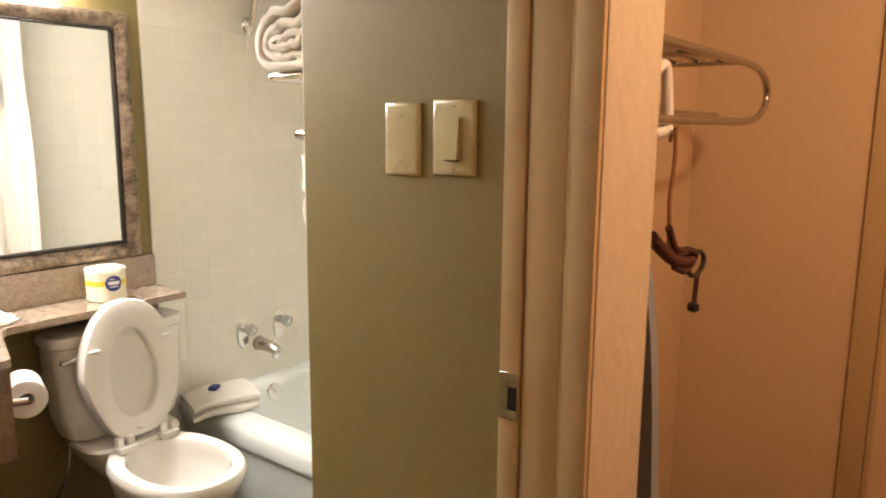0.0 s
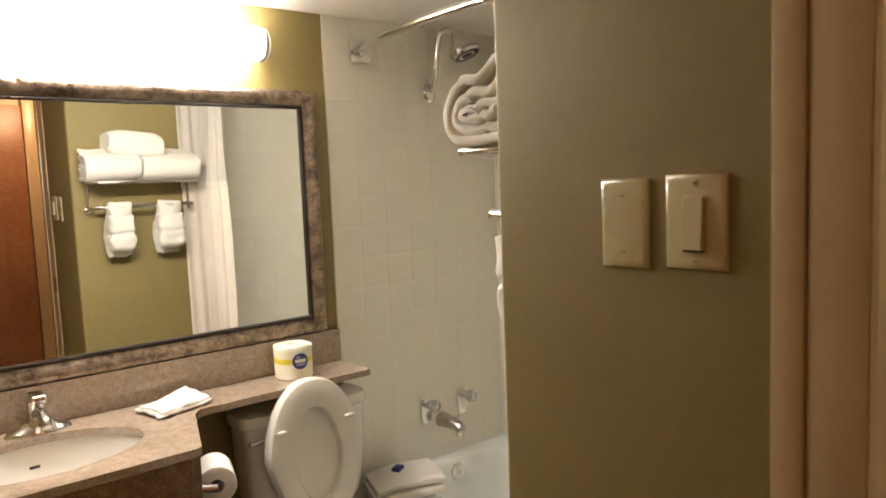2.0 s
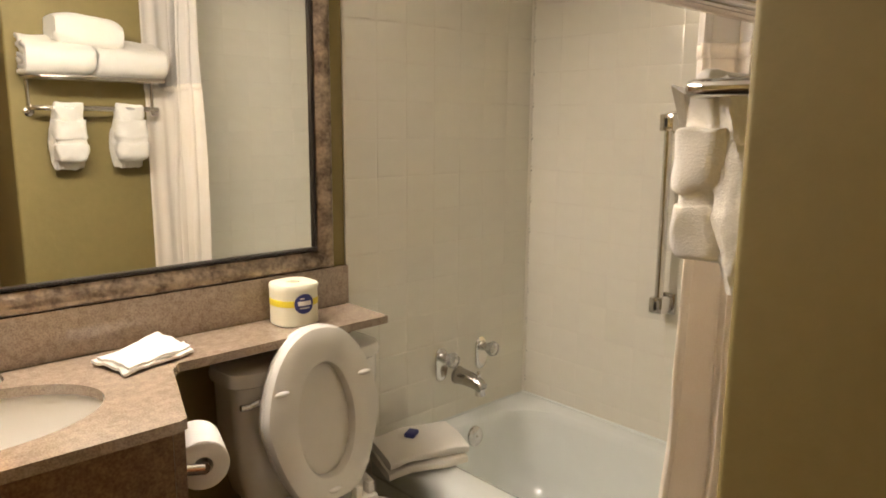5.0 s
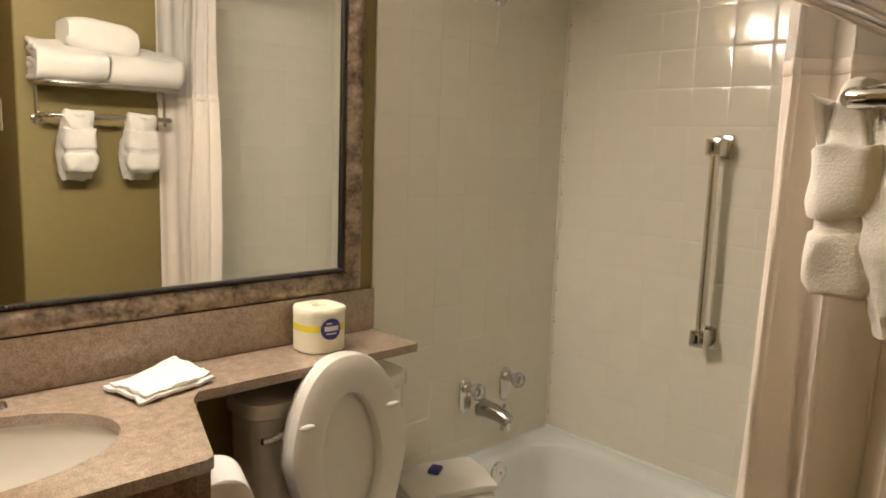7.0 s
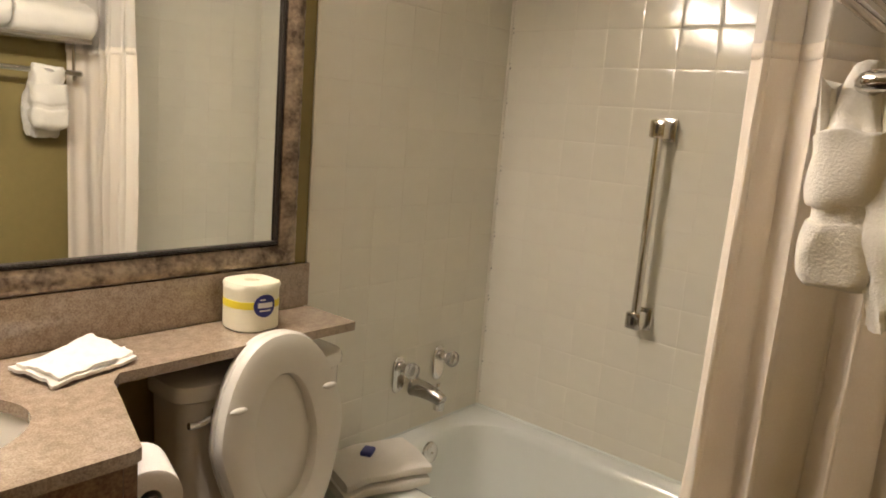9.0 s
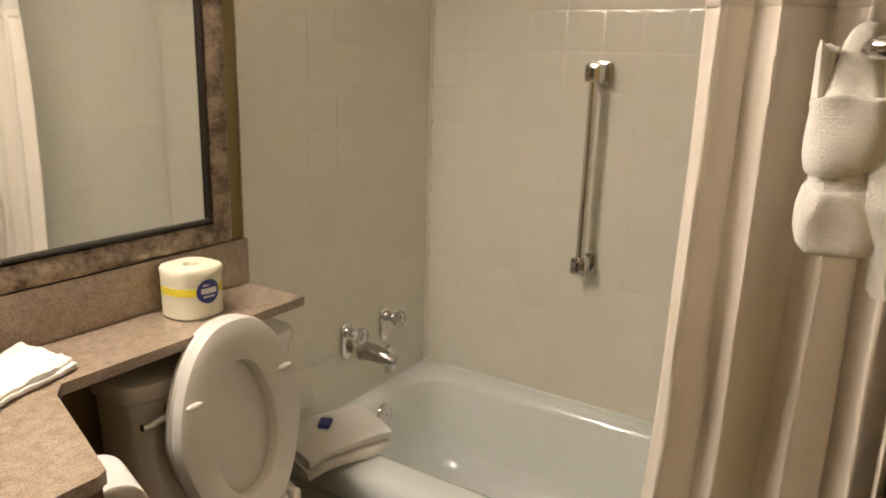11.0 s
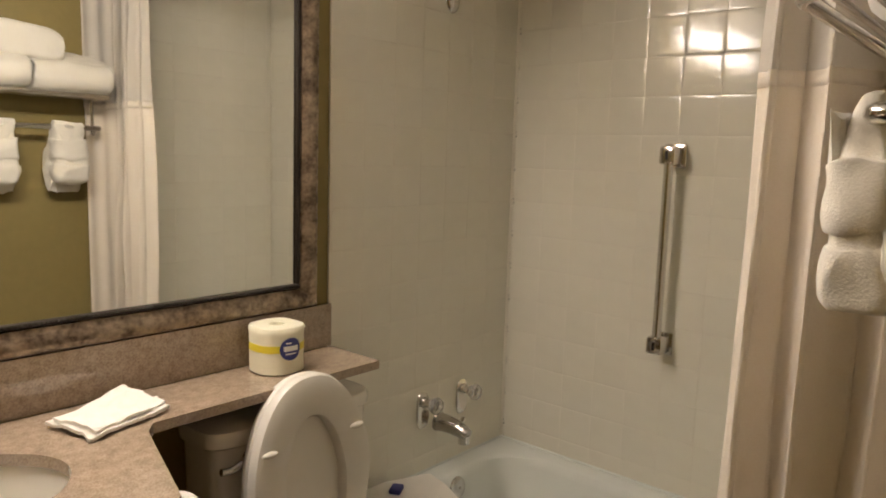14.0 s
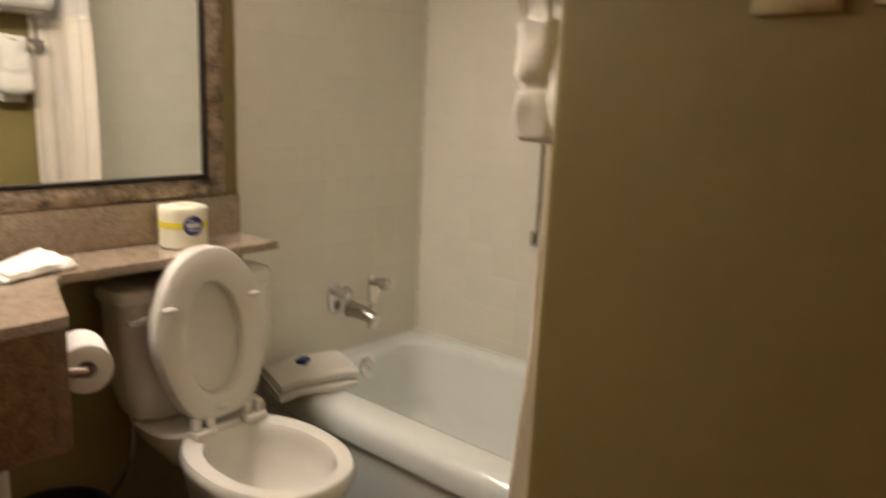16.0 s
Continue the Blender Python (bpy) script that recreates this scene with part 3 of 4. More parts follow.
def vanity():
    v = thing("vanity_counter", (-0.6, -0.25, 0), "speckled brown granite vanity counter with a narrow ledge", "vanity")
    outline = [(XL + 0.002, -0.0205), (0.504, -0.0205), (0.504, -0.196), (-0.06, -0.2), (-0.085, -0.232), (-0.165, -0.484), (-0.18, -0.492), (XL + 0.002, -0.492)]
    hole = oval(*SINK, 48)
    top = prism(outline, 0.8195, 0.84, hole)
    part("worktop", top, GRANITE, v)
    part("backsplash", box((XL + 0.002, -0.02, 0.8405), (0.505, -0.001, 0.949), 0.002), GRANITE, v)
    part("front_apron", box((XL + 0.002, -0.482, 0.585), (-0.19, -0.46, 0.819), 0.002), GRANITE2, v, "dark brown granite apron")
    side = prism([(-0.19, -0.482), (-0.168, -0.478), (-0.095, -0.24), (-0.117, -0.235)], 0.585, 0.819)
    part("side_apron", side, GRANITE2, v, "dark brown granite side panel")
    part("ledge_bracket", box((0.46, -0.06, 0.74), (0.485, -0.01, 0.819), 0.006), GRANITE2, v)
    for x in (-0.25, -1.0):
        part("leg", lathe(bmesh.new(), [(0.014, 0.0), (0.014, 0.62), (0.016, 0.63), (0.016, 0.819)], (x, -0.34, 0), (0, 0, 1), 14), WHITEP, v, "white pipe leg")
    s = thing("wash_basin", (SINK[0], SINK[1], 0.66), "white oval porcelain basin set under the granite counter", "sink")
    rings = [[(x, y, z) for x, y in oval(SINK[0], SINK[1], SINK[2] * k, SINK[3] * k, 48)] for k, z in
             ((1.12, 0.819), (1.12, 0.80), (1.03, 0.75), (0.8, 0.69), (0.4, 0.665), (0.1, 0.66))][::-1]
    rings += [[(x, y, z) for x, y in oval(SINK[0], SINK[1], SINK[2] * k, SINK[3] * k, 48)] for k, z in
              ((1.07, 0.819), (1.02, 0.81), (0.97, 0.76), (0.76, 0.70), (0.36, 0.677), (0.09, 0.674))]
    part("bowl", loft(bmesh.new(), rings), PORC, s)
    part("drain", lathe(bmesh.new(), [(0.0, 0.004), (0.018, 0.003), (0.022, 0.0)], (SINK[0], SINK[1], 0.676), (0, 0, 1), 18), CHROME, s)
    part("overflow_slot", box((SINK[0] - 0.012, SINK[1] + 0.135, 0.765), (SINK[0] + 0.012, SINK[1] + 0.139, 0.773), 0.002), DARK, s)
    f = thing("basin_faucet", (-0.43, -0.065, 0.84), "chrome single-lever faucet behind the oval basin", "faucet")
    fx, fy = -0.43, -0.068
    part("base", lathe(bmesh.new(), [(0.062, 0.0), (0.06, 0.008), (0.035, 0.02), (0.028, 0.03)], (fx, fy, 0.84), (0, 0, 1), 28, (1.25, 0.5)), CHROME, f)
    part("column", lathe(bmesh.new(), [(0.027, 0.02), (0.023, 0.045), (0.022, 0.075), (0.025, 0.082)], (fx, fy, 0.84), (0, 0, 1), 22), CHROME, f)
    sp = spline([(fx, fy, 0.885), (fx, fy - 0.05, 0.9), (fx, fy - 0.1, 0.892), (fx, fy - 0.115, 0.878)], 6)
    part("spout", tube(bmesh.new(), sp, [0.017 - 0.0003 * i for i in range(len(sp))], 14), CHROME, f)
    part("handle", box((fx - 0.019, fy - 0.05, 0.922), (fx + 0.019, fy + 0.024, 0.944), 0.009, 3), CHROME, f)
    w = bmesh.new()
    for k in range(2):
        g = bmesh.new()
        bmesh.ops.create_grid(g, x_segments=26, y_segments=20, size=0.5)
        for q in g.verts:
            a, b = q.co.x, q.co.y
            q.co = Vector((-0.105 + 0.165 * a * (1 - 0.1 * k) - 0.03 * b + 0.01 * noise.noise((3 * b, k, 5)), -0.135 + 0.12 * b * (1 - 0.14 * k) + 0.05 * a + 0.012 * noise.noise((3 * a, k, 2)),
                            0.8435 + 0.0085 * k + 0.006 * (1 - 2 * abs(b)) + 0.007 * abs(noise.noise((2.6 * a + k, 3.2 * b, k))) + 0.009 * k * max(0, a + 0.1) * max(0, b + 0.1) * 4 + 0.004 * noise.noise((9 * a, 11 * b, 4))))
        ext = bmesh.ops.extrude_face_region(g, geom=g.faces[:])
        for q in ext["geom"]:
            if isinstance(q, bmesh.types.BMVert):
                q.co.z += 0.006
        me = bpy.data.meshes.new("cloth_layer")
        g.to_mesh(me)
        g.free()
        w.from_mesh(me)
    single("face_cloth", w, TERRY, "folded white terry face cloth lying on the granite counter", "towel")


vanity()


def tissue_pack():
    t = thing("toilet_roll_pack", (0.288, -0.088, 0.84), "wrapped toilet roll with yellow band on the granite ledge", "toilet paper")
    cx, cy, r = 0.288, -0.088, 0.0575

    def rr(k, power):
        return [(x, y) for x, y in oval(cx, cy, r * k, r * k, 40, power)]
    rings = [[(x, y, 0.8405 + z) for x, y in rr(k, p)] for k, z, p in ((0.9, 0.0, 2.6), (0.99, 0.004, 2.4), (1.0, 0.02, 2.2), (1.0, 0.088, 2.3), (0.985, 0.099, 2.8), (0.92, 0.104, 3.0), (0.45, 0.106, 2.4), (0.3, 0.104, 2.0), (0.26, 0.09, 2.0))]
    part("wrapper", wobble(loft(bmesh.new(), rings), 0.0012, 60), WRAP, t)
    band = [[(x, y, 0.8405 + z) for x, y in rr(k, 2.2)] for k, z in ((1.0, 0.051), (1.018, 0.0515), (1.018, 0.067), (1.0, 0.0675))]
    part("yellow_band", loft(bmesh.new(), band, cap=False), YELLOW, t, "yellow printed band")
    d = (Vector((-0.1, -1.0, 0))).normalized()
    side = Vector((0, 0, 1)).cross(d)

    def curved(name, u0, u1, z0, z1, lift, mat, parent, n=16, disc=False):
        bm = bmesh.new()
        rings2 = []
        for i in range(n + 1):
            u = u0 + (u1 - u0) * i / n
            a = u / r
            h = math.sqrt(max(0.0, 1 - ((2 * i / n) - 1) ** 2)) if disc else 1
            zc, zh = (z0 + z1) / 2, (z1 - z0) / 2 * h + 1e-5
            p = Vector((cx, cy, 0)) + (r * 1.02 + lift) * (d * math.cos(a) + side * math.sin(a))
            q = Vector((cx, cy, 0)) + (r * 1.02 + lift + 0.0006) * (d * math.cos(a) + side * math.sin(a))
            rings2.append([(p.x, p.y, 0.8405 + zc - zh), (q.x, q.y, 0.8405 + zc - zh), (q.x, q.y, 0.8405 + zc + zh), (p.x, p.y, 0.8405 + zc + zh)])
        return part(name, loft(bm, rings2), mat, parent)
    disc = curved("blue_disc", -0.025, 0.025, 0.034, 0.084, 0.0014, BLUE, t, 24, True)
    curved("print_bar", -0.016, 0.017, 0.055, 0.066, 0.0023, WHITEP, disc)
    curved("print_bar", -0.012, 0.012, 0.047, 0.05, 0.0023, WHITEP, disc)
    curved("print_bar", -0.012, 0.0, 0.071, 0.074, 0.0023, WHITEP, disc)


tissue_pack()


def roll_holder():
    t = thing("toilet_roll_holder", (-0.1, -0.39, 0.69), "white toilet roll on a chrome holder beside the vanity", "toilet paper")
    a, b = Vector((-0.098, -0.385, 0.69)), Vector((-0.065, -0.275, 0.69))
    ax = (b - a).normalized()
    prof = [(0.018, 0.0), (0.046, 0.0), (0.05, 0.003), (0.05, 0.111), (0.046, 0.114), (0.018, 0.114)]
    w, u = ax, Vector((0, 0, 1))
    v = w.cross(u)
    rings = [[a + w * h + r * (math.cos(k * math.pi / 18) * u + math.sin(k * math.pi / 18) * v) for k in range(36)] for r, h in prof]
    part("paper_roll", loft(bmesh.new(), rings, cap=False, loop=True), PAPER, t, "white toilet paper roll")
    part("spindle", tube(bmesh.new(), [a - ax * 0.012, b + ax * 0.012], 0.012, 14), DULL, t)
    for e, o in ((a, -1), (b, 1)):
        p = e + ax * (0.012 * o)
        part("bracket", tube(bmesh.new(), [p, p + Vector((-0.035, 0.011, 0.005))], 0.011, 12), CHROME, t)


roll_holder()


# ---- toilet ----
def toilet():
    cx = 0.283
    t = thing("toilet", (cx, -0.4, 0), "white toilet with raised seat and lid beside the tub", "toilet")
    tank = [[(x, y, z) for x, y in oval(cx + 0.012, -0.092, hx * 0.9, hy * 0.82, 48, 5.0)] for z, hx, hy in ((0.415, 0.17, 0.075), (0.43, 0.2, 0.088), (0.5, 0.222, 0.095), (0.6, 0.232, 0.098), (0.727, 0.236, 0.1))]
    tk = part("tank", loft(bmesh.new(), tank), PORC, t)
    lid = [[(x, y, z) for x, y in oval(cx + 0.012, -0.092, hx * 0.9, hy * 0.79, 48, 4.5)] for z, hx, hy in ((0.724, 0.238, 0.102), (0.73, 0.248, 0.11), (0.747, 0.25, 0.112), (0.761, 0.244, 0.107), (0.766, 0.22, 0.09))]
    part("tank_lid", loft(bmesh.new(), lid), PORC, t)
    fl = part("flush_plate", lathe(bmesh.new(), [(0.0, 0.014), (0.012, 0.012), (0.016, 0.0)], (0.158, -0.172, 0.703), (0, -1, 0), 18), CHROME, tk)
    part("flush_lever", tube(bmesh.new(), spline([(0.158, -0.187, 0.703), (0.125, -0.198, 0.703), (0.1, -0.197, 0.697), (0.078, -0.196, 0.699)], 5), 0.0075, 10), DULL, fl)
    yc = -0.455

    def o(rx, ry, z, y=yc, tip=0.0, power=2.2):
        return [(x, q, z) for x, q in oval(cx - 0.006, y + 0.008, rx * 0.94, ry * 0.96, 52, power, tip)]
    rings = [o(0.115, 0.2, 0.0, -0.36), o(0.115, 0.2, 0.03, -0.36), o(0.098, 0.185, 0.06, -0.36), o(0.1, 0.19, 0.16, -0.365), o(0.14, 0.215, 0.26, -0.41),
             o(0.172, 0.238, 0.34, -0.445), o(0.183, 0.246, 0.372), o(0.184, 0.247, 0.388), o(0.176, 0.24, 0.4), o(0.16, 0.222, 0.402),
             o(0.138, 0.19, 0.398, -0.465), o(0.132, 0.183, 0.385, -0.465), o(0.135, 0.187, 0.36, -0.465), o(0.125, 0.17, 0.31, -0.46), o(0.085, 0.11, 0.24, -0.43), o(0.05, 0.06, 0.215, -0.41)]
    part("bowl", loft(bmesh.new(), rings), PORC, t)
    part("deck", loft(bmesh.new(), [[(x, y, z) for x, y in oval(cx, -0.145, hx, hy, 40, 3.5)] for z, hx, hy in ((0.3, 0.1, 0.09), (0.37, 0.15, 0.12), (0.405, 0.16, 0.128), (0.413, 0.155, 0.124))]), PORC, t)
    part("water", lathe(bmesh.new(), [(0.0, 0.002), (0.07, 0.002), (0.07, 0.0)], (cx, -0.43, 0.24), (0, 0, 1), 24, (1, 1.25)), CLEAR, t)
    # seat and lid lean back against the tank
    lean = Matrix.Translation((cx - 0.012, -0.262, 0.432)) @ Matrix.Rotation(radians(-7), 4, "X")

    def up(pts, d):
        return [lean @ Vector((x, d, z)) for x, z in pts]

    def egg(hw, h, z0, square=True, n=52):
        out = []
        for k in range(n):
            a = 2 * math.pi * k / n
            s = math.sin(a)
            w, e = (hw * (1 - 0.10 * s), 0.86) if s > 0 else (hw * (1 + (0.24 * s if square else 0)), 0.5 if square else 0.86)
            out.append((w * math.copysign(abs(math.cos(a)) ** e, math.cos(a)), z0 + h * (0.5 + 0.5 * s)))
        return out
    outer, hole = egg(0.16, 0.432, 0.0), egg(0.076, 0.275, 0.065, False)
    part("lid", loft(bmesh.new(), [up(egg(0.154, 0.424, 0.004), 0.028), up(outer, 0.022), up(outer, 0.012), up(egg(0.154, 0.424, 0.004), 0.006)]), SEATP, t)
    inset = lambda e: egg(0.16 - e, 0.432 - 2 * e, e)
    grow = lambda e: egg(0.076 + e, 0.275 + 2 * e, 0.065 - e, False)
    seat = part("seat", loft(bmesh.new(), [up(inset(0.0), 0.002), up(inset(0.0), -0.008), up(inset(0.005), -0.018), up(inset(0.02), -0.023), up(grow(0.02), -0.023), up(grow(0.005), -0.018),
                                           up(hole, -0.008), up(hole, 0.004)], loop=True), SEATP, t)
    for x, z in ((-0.117, 0.295), (0.114, 0.295), (0.0, 0.03)):
        b = bmesh.new()
        bmesh.ops.create_uvsphere(b, u_segments=14, v_segments=8, radius=1)
        for q in b.verts:
            q.co = lean @ Vector((x + 0.019 * q.co.x, -0.024 + 0.008 * q.co.y, z + 0.007 * q.co.z))
        part("bumper", b, SEATP, seat)
    for x in (-0.072, 0.072):
        h = part("hinge", box((cx + x - 0.03, -0.305, 0.403), (cx + x + 0.03, -0.262, 0.423), 0.006), SEATP, t)
        for dx in (-0.018, 0.018):
            part("hinge_knuckle", box((cx + x + dx - 0.01, -0.292, 0.421), (cx + x + dx + 0.01, -0.266, 0.452), 0.006), SEATP, h)
    part("supply_hose", tube(bmesh.new(), spline([(0.13, -0.1, 0.42), (0.11, -0.1, 0.3), (0.07, -0.06, 0.2), (0.06, -0.006, 0.18)], 8), 0.006, 8), DULL, t)


toilet()


def bath_mat():
    """A folded terry mat lying over the tub rim, with a small blue soap packet on it."""
    t = thing("bath_mat", (0.672, -0.158, RIM), "folded white terry bath mat lying over the tub rim", "bath mat")
    c, a = Vector((0.648, -0.15, RIM)), radians(-20)
    ux, uy = Vector((math.cos(a), math.sin(a), 0)), Vector((-math.sin(a), math.cos(a), 0))
    for k in range(2):
        bm, rings = bmesh.new(), []
        n = 30
        for i in range(n + 1):
            s = i / n - 0.5
            ring = []
            for q in range(20):
                an = 2 * math.pi * q / 20
                v = math.copysign(abs(math.cos(an)) ** 0.5, math.cos(an))
                h = math.copysign(abs(math.sin(an)) ** 0.6, math.sin(an))
                edge = 1 - 0.12 * max(0, abs(s) * 2 - 0.85) / 0.15
                p = c + ux * (0.24 * s + 0.004 * k) + uy * (0.095 * v * (1 - 0.03 * k)) + Vector((0, 0, 0.0175 + 0.031 * k + 0.0165 * h * edge))
                p.z -= 0.02 * max(0, -s - 0.22) * 2
                p += 0.008 * Vector(noise.noise_vector(p * 13 + Vector((k, 0, 0))))
                ring.append(p)
            rings.append(ring)
        part("fold", loft(bm, rings), TERRY, t)
    s = bmesh.new()
    add_box(s, (-0.022, -0.016, 0), (0.022, 0.016, 0.014), 0.006, 3)
    bmesh.ops.transform(s, matrix=Matrix.Translation((0.643, -0.128, RIM + 0.065)) @ Matrix.Rotation(0.5, 4, "Z"), verts=s.verts[:])
    single("soap_packet", s, BLUE, "small dark blue soap packet lying on the folded mat", "soap")


bath_mat()


# ---- towel rack ----
RX0, RX1, RY, RZ = 0.055, 0.505, -1.178, 1.487
BZ, BY = 1.38, -1.246


def towel_rack():
    t = thing("towel_rack", (0.25, YR, 1.38), "chrome towel rack with tube shelf on the khaki wall", "towel rack")
    r = 0.035
    rail = [(RX0, YR + 0.01, RZ)] + spline([(RX0, RY - r, RZ), (RX0 + r * 0.3, RY - r * 0.3, RZ), (RX0 + r, RY, RZ)], 5) + spline([(RX1 - r, RY, RZ), (RX1 - r * 0.3, RY - r * 0.3, RZ), (RX1, RY - r, RZ)], 5) + [(RX1, YR + 0.01, RZ)]
    part("shelf_rail", tube(bmesh.new(), rail, 0.0085, 12), CHROME, t)
    for y in (-1.208, -1.24, -1.272, -1.304):
        part("shelf_tube", tube(bmesh.new(), [(RX0, y, RZ - 0.003), (RX1, y, RZ - 0.003)], 0.0045, 10), CHROME, t)
    bar = [(RX0 + 0.008, YR + 0.01, BZ)] + spline([(RX0 + 0.008, BY - 0.028, BZ), (RX0 + 0.016, BY - 0.008, BZ), (RX0 + 0.036, BY, BZ)], 5) + spline([(RX1 - 0.036, BY, BZ), (RX1 - 0.016, BY - 0.008, BZ), (RX1 - 0.008, BY - 0.028, BZ)], 5) + [(RX1 - 0.008, YR + 0.01, BZ)]
    part("towel_bar", tube(bmesh.new(), bar, 0.0095, 12), CHROME, t)
    for x in (RX0 + 0.004, RX1 - 0.004):
        p = part("wall_post", tube(bmesh.new(), [(x, YR + 0.009, BZ - 0.02), (x, YR + 0.009, RZ + 0.03)], 0.007, 10), CHROME, t)
        for z in (BZ - 0.012, RZ + 0.012):
            part("mount", lathe(bmesh.new(), [(0.018, 0.0), (0.018, 0.004), (0.011, 0.008)], (x, YR + 0.001, z), (0, 1, 0), 16), CHROME, p)


towel_rack()


def ribbon(bm, line, x0, x1, thick, n=14):
    """A thick cloth strip: a line in the y-z plane, drawn out along x."""
    pts = [Vector((0, *q)) for q in line]
    rings = []
    for j in range(n + 1):
        u = (0.0, 0.012, 0.04)[j] if j < 3 else 1 - (0.0, 0.012, 0.04)[n - j] if n - j < 3 else 0.04 + 0.92 * (j - 2) / (n - 4)
        x = x0 + (x1 - x0) * u
        soft = 0.5 if j in (0, n) else 0.9 if j in (1, n - 1) else 1.0
        a, b = [], []
        for i, p in enumerate(pts):
            d = (pts[min(i + 1, len(pts) - 1)] - pts[max(i - 1, 0)]).normalized()
            nrm = Vector((0, -d.z, d.y))
            jig = 0.008 * Vector(noise.noise_vector((12 * x, 9 * p.y + i * 0.03, 9 * p.z))) + 0.0025 * Vector(noise.noise_vector((40 * x, 45 * p.y, 45 * p.z)))
            end = 0.003 * noise.noise((i * 0.35, x0, 3)) if j in (0, n) else 0
            base = Vector((x + end, p.y, p.z)) + jig
            a.append(base + nrm * thick * soft)
            b.append(base - nrm * thick * soft)
        rings.append(a + b[::-1])
    return loft(bm, rings)


def bath_towels():
    zt, yc = RZ + 0.0095, -1.27

    def fold(t, x0, x1, seed):
        """Nested folds with their nose to the room, open to the wall, round a small curl."""
        for k in range(3):
            nose, half, mid = -1.192 - 0.0185 * k, 0.042 - 0.0172 * k, zt + 0.0525 - 0.002 * k
            rise = 0.036 - 0.008 * k
            line = [(YR + 0.014 + 0.006 * k + (nose - 0.034 - YR) * i / 12, mid + half + rise * (1 - i / 12) ** 1.5 + 0.004 * math.sin(0.8 * i + 1.7 * k + seed)) for i in range(12)]
            line += [(nose - 0.042 + 0.042 * math.sin(math.pi * i / 10), mid + half * math.cos(math.pi * i / 10)) for i in range(11)]
            line += [(nose - 0.042 + (YR + 0.016 + 0.006 * k - nose + 0.042) * i / 12, mid - half + 0.003 * math.sin(0.9 * i + 2 * k + seed) * (k > 0) + 0.004 * k * i / 12) for i in range(1, 13)]
            part("fold", ribbon(bmesh.new(), line, x0 + 0.003 * (k % 2), x1 - 0.003 * (k % 2), 0.0088), TERRY, t)
        line = [(-1.262 - 0.062 * i / 10, zt + 0.05 + 0.0006 * i + 0.003 * math.sin(1.3 * i)) for i in range(11)]
        part("ply", ribbon(bmesh.new(), line, x0 + 0.01, x1 - 0.01, 0.006), TERRY, t)

    for x0, x1, lab in ((0.03, 0.263, "folded white terry bath towel on the chrome shelf end"), (0.271, 0.521, "folded white terry bath towel on the shelf beside the curtain")):
        fold(thing("bath_towel", ((x0 + x1) / 2, yc, zt), lab, "towel", "towels on the rack"), x0, x1, 9 * x0)
    t = thing("folded_towel", (0.25, yc, zt + 0.1), "folded white terry bath towel on top of other towels", "towel", "towels on the rack")
    z0 = zt + 0.1
    w = 0.062
    for k in range(1):
        h = z0 + 0.057
        rings = []
        for j in range(15):
            x = 0.135 + 0.235 * j / 14
            rings.append([Vector((x, yc - 0.004 + (w - 0.002 * k) * math.copysign(abs(math.cos(q * math.pi / 12)) ** 0.45, math.cos(q * math.pi / 12)),
                                  h + 0.058 * (1 - 0.3 * abs(j / 7 - 1) ** 5) * math.copysign(abs(math.sin(q * math.pi / 12)) ** 0.7, math.sin(q * math.pi / 12)) + 0.006 * math.sin(6 * x + 1) - 0.2 * (x - 0.21) * 0.35))
                          + 0.011 * Vector(noise.noise_vector((11 * x, q * 0.4, k))) for q in range(24)])
        part("fold", loft(bmesh.new(), rings), TERRY, t)


bath_towels()


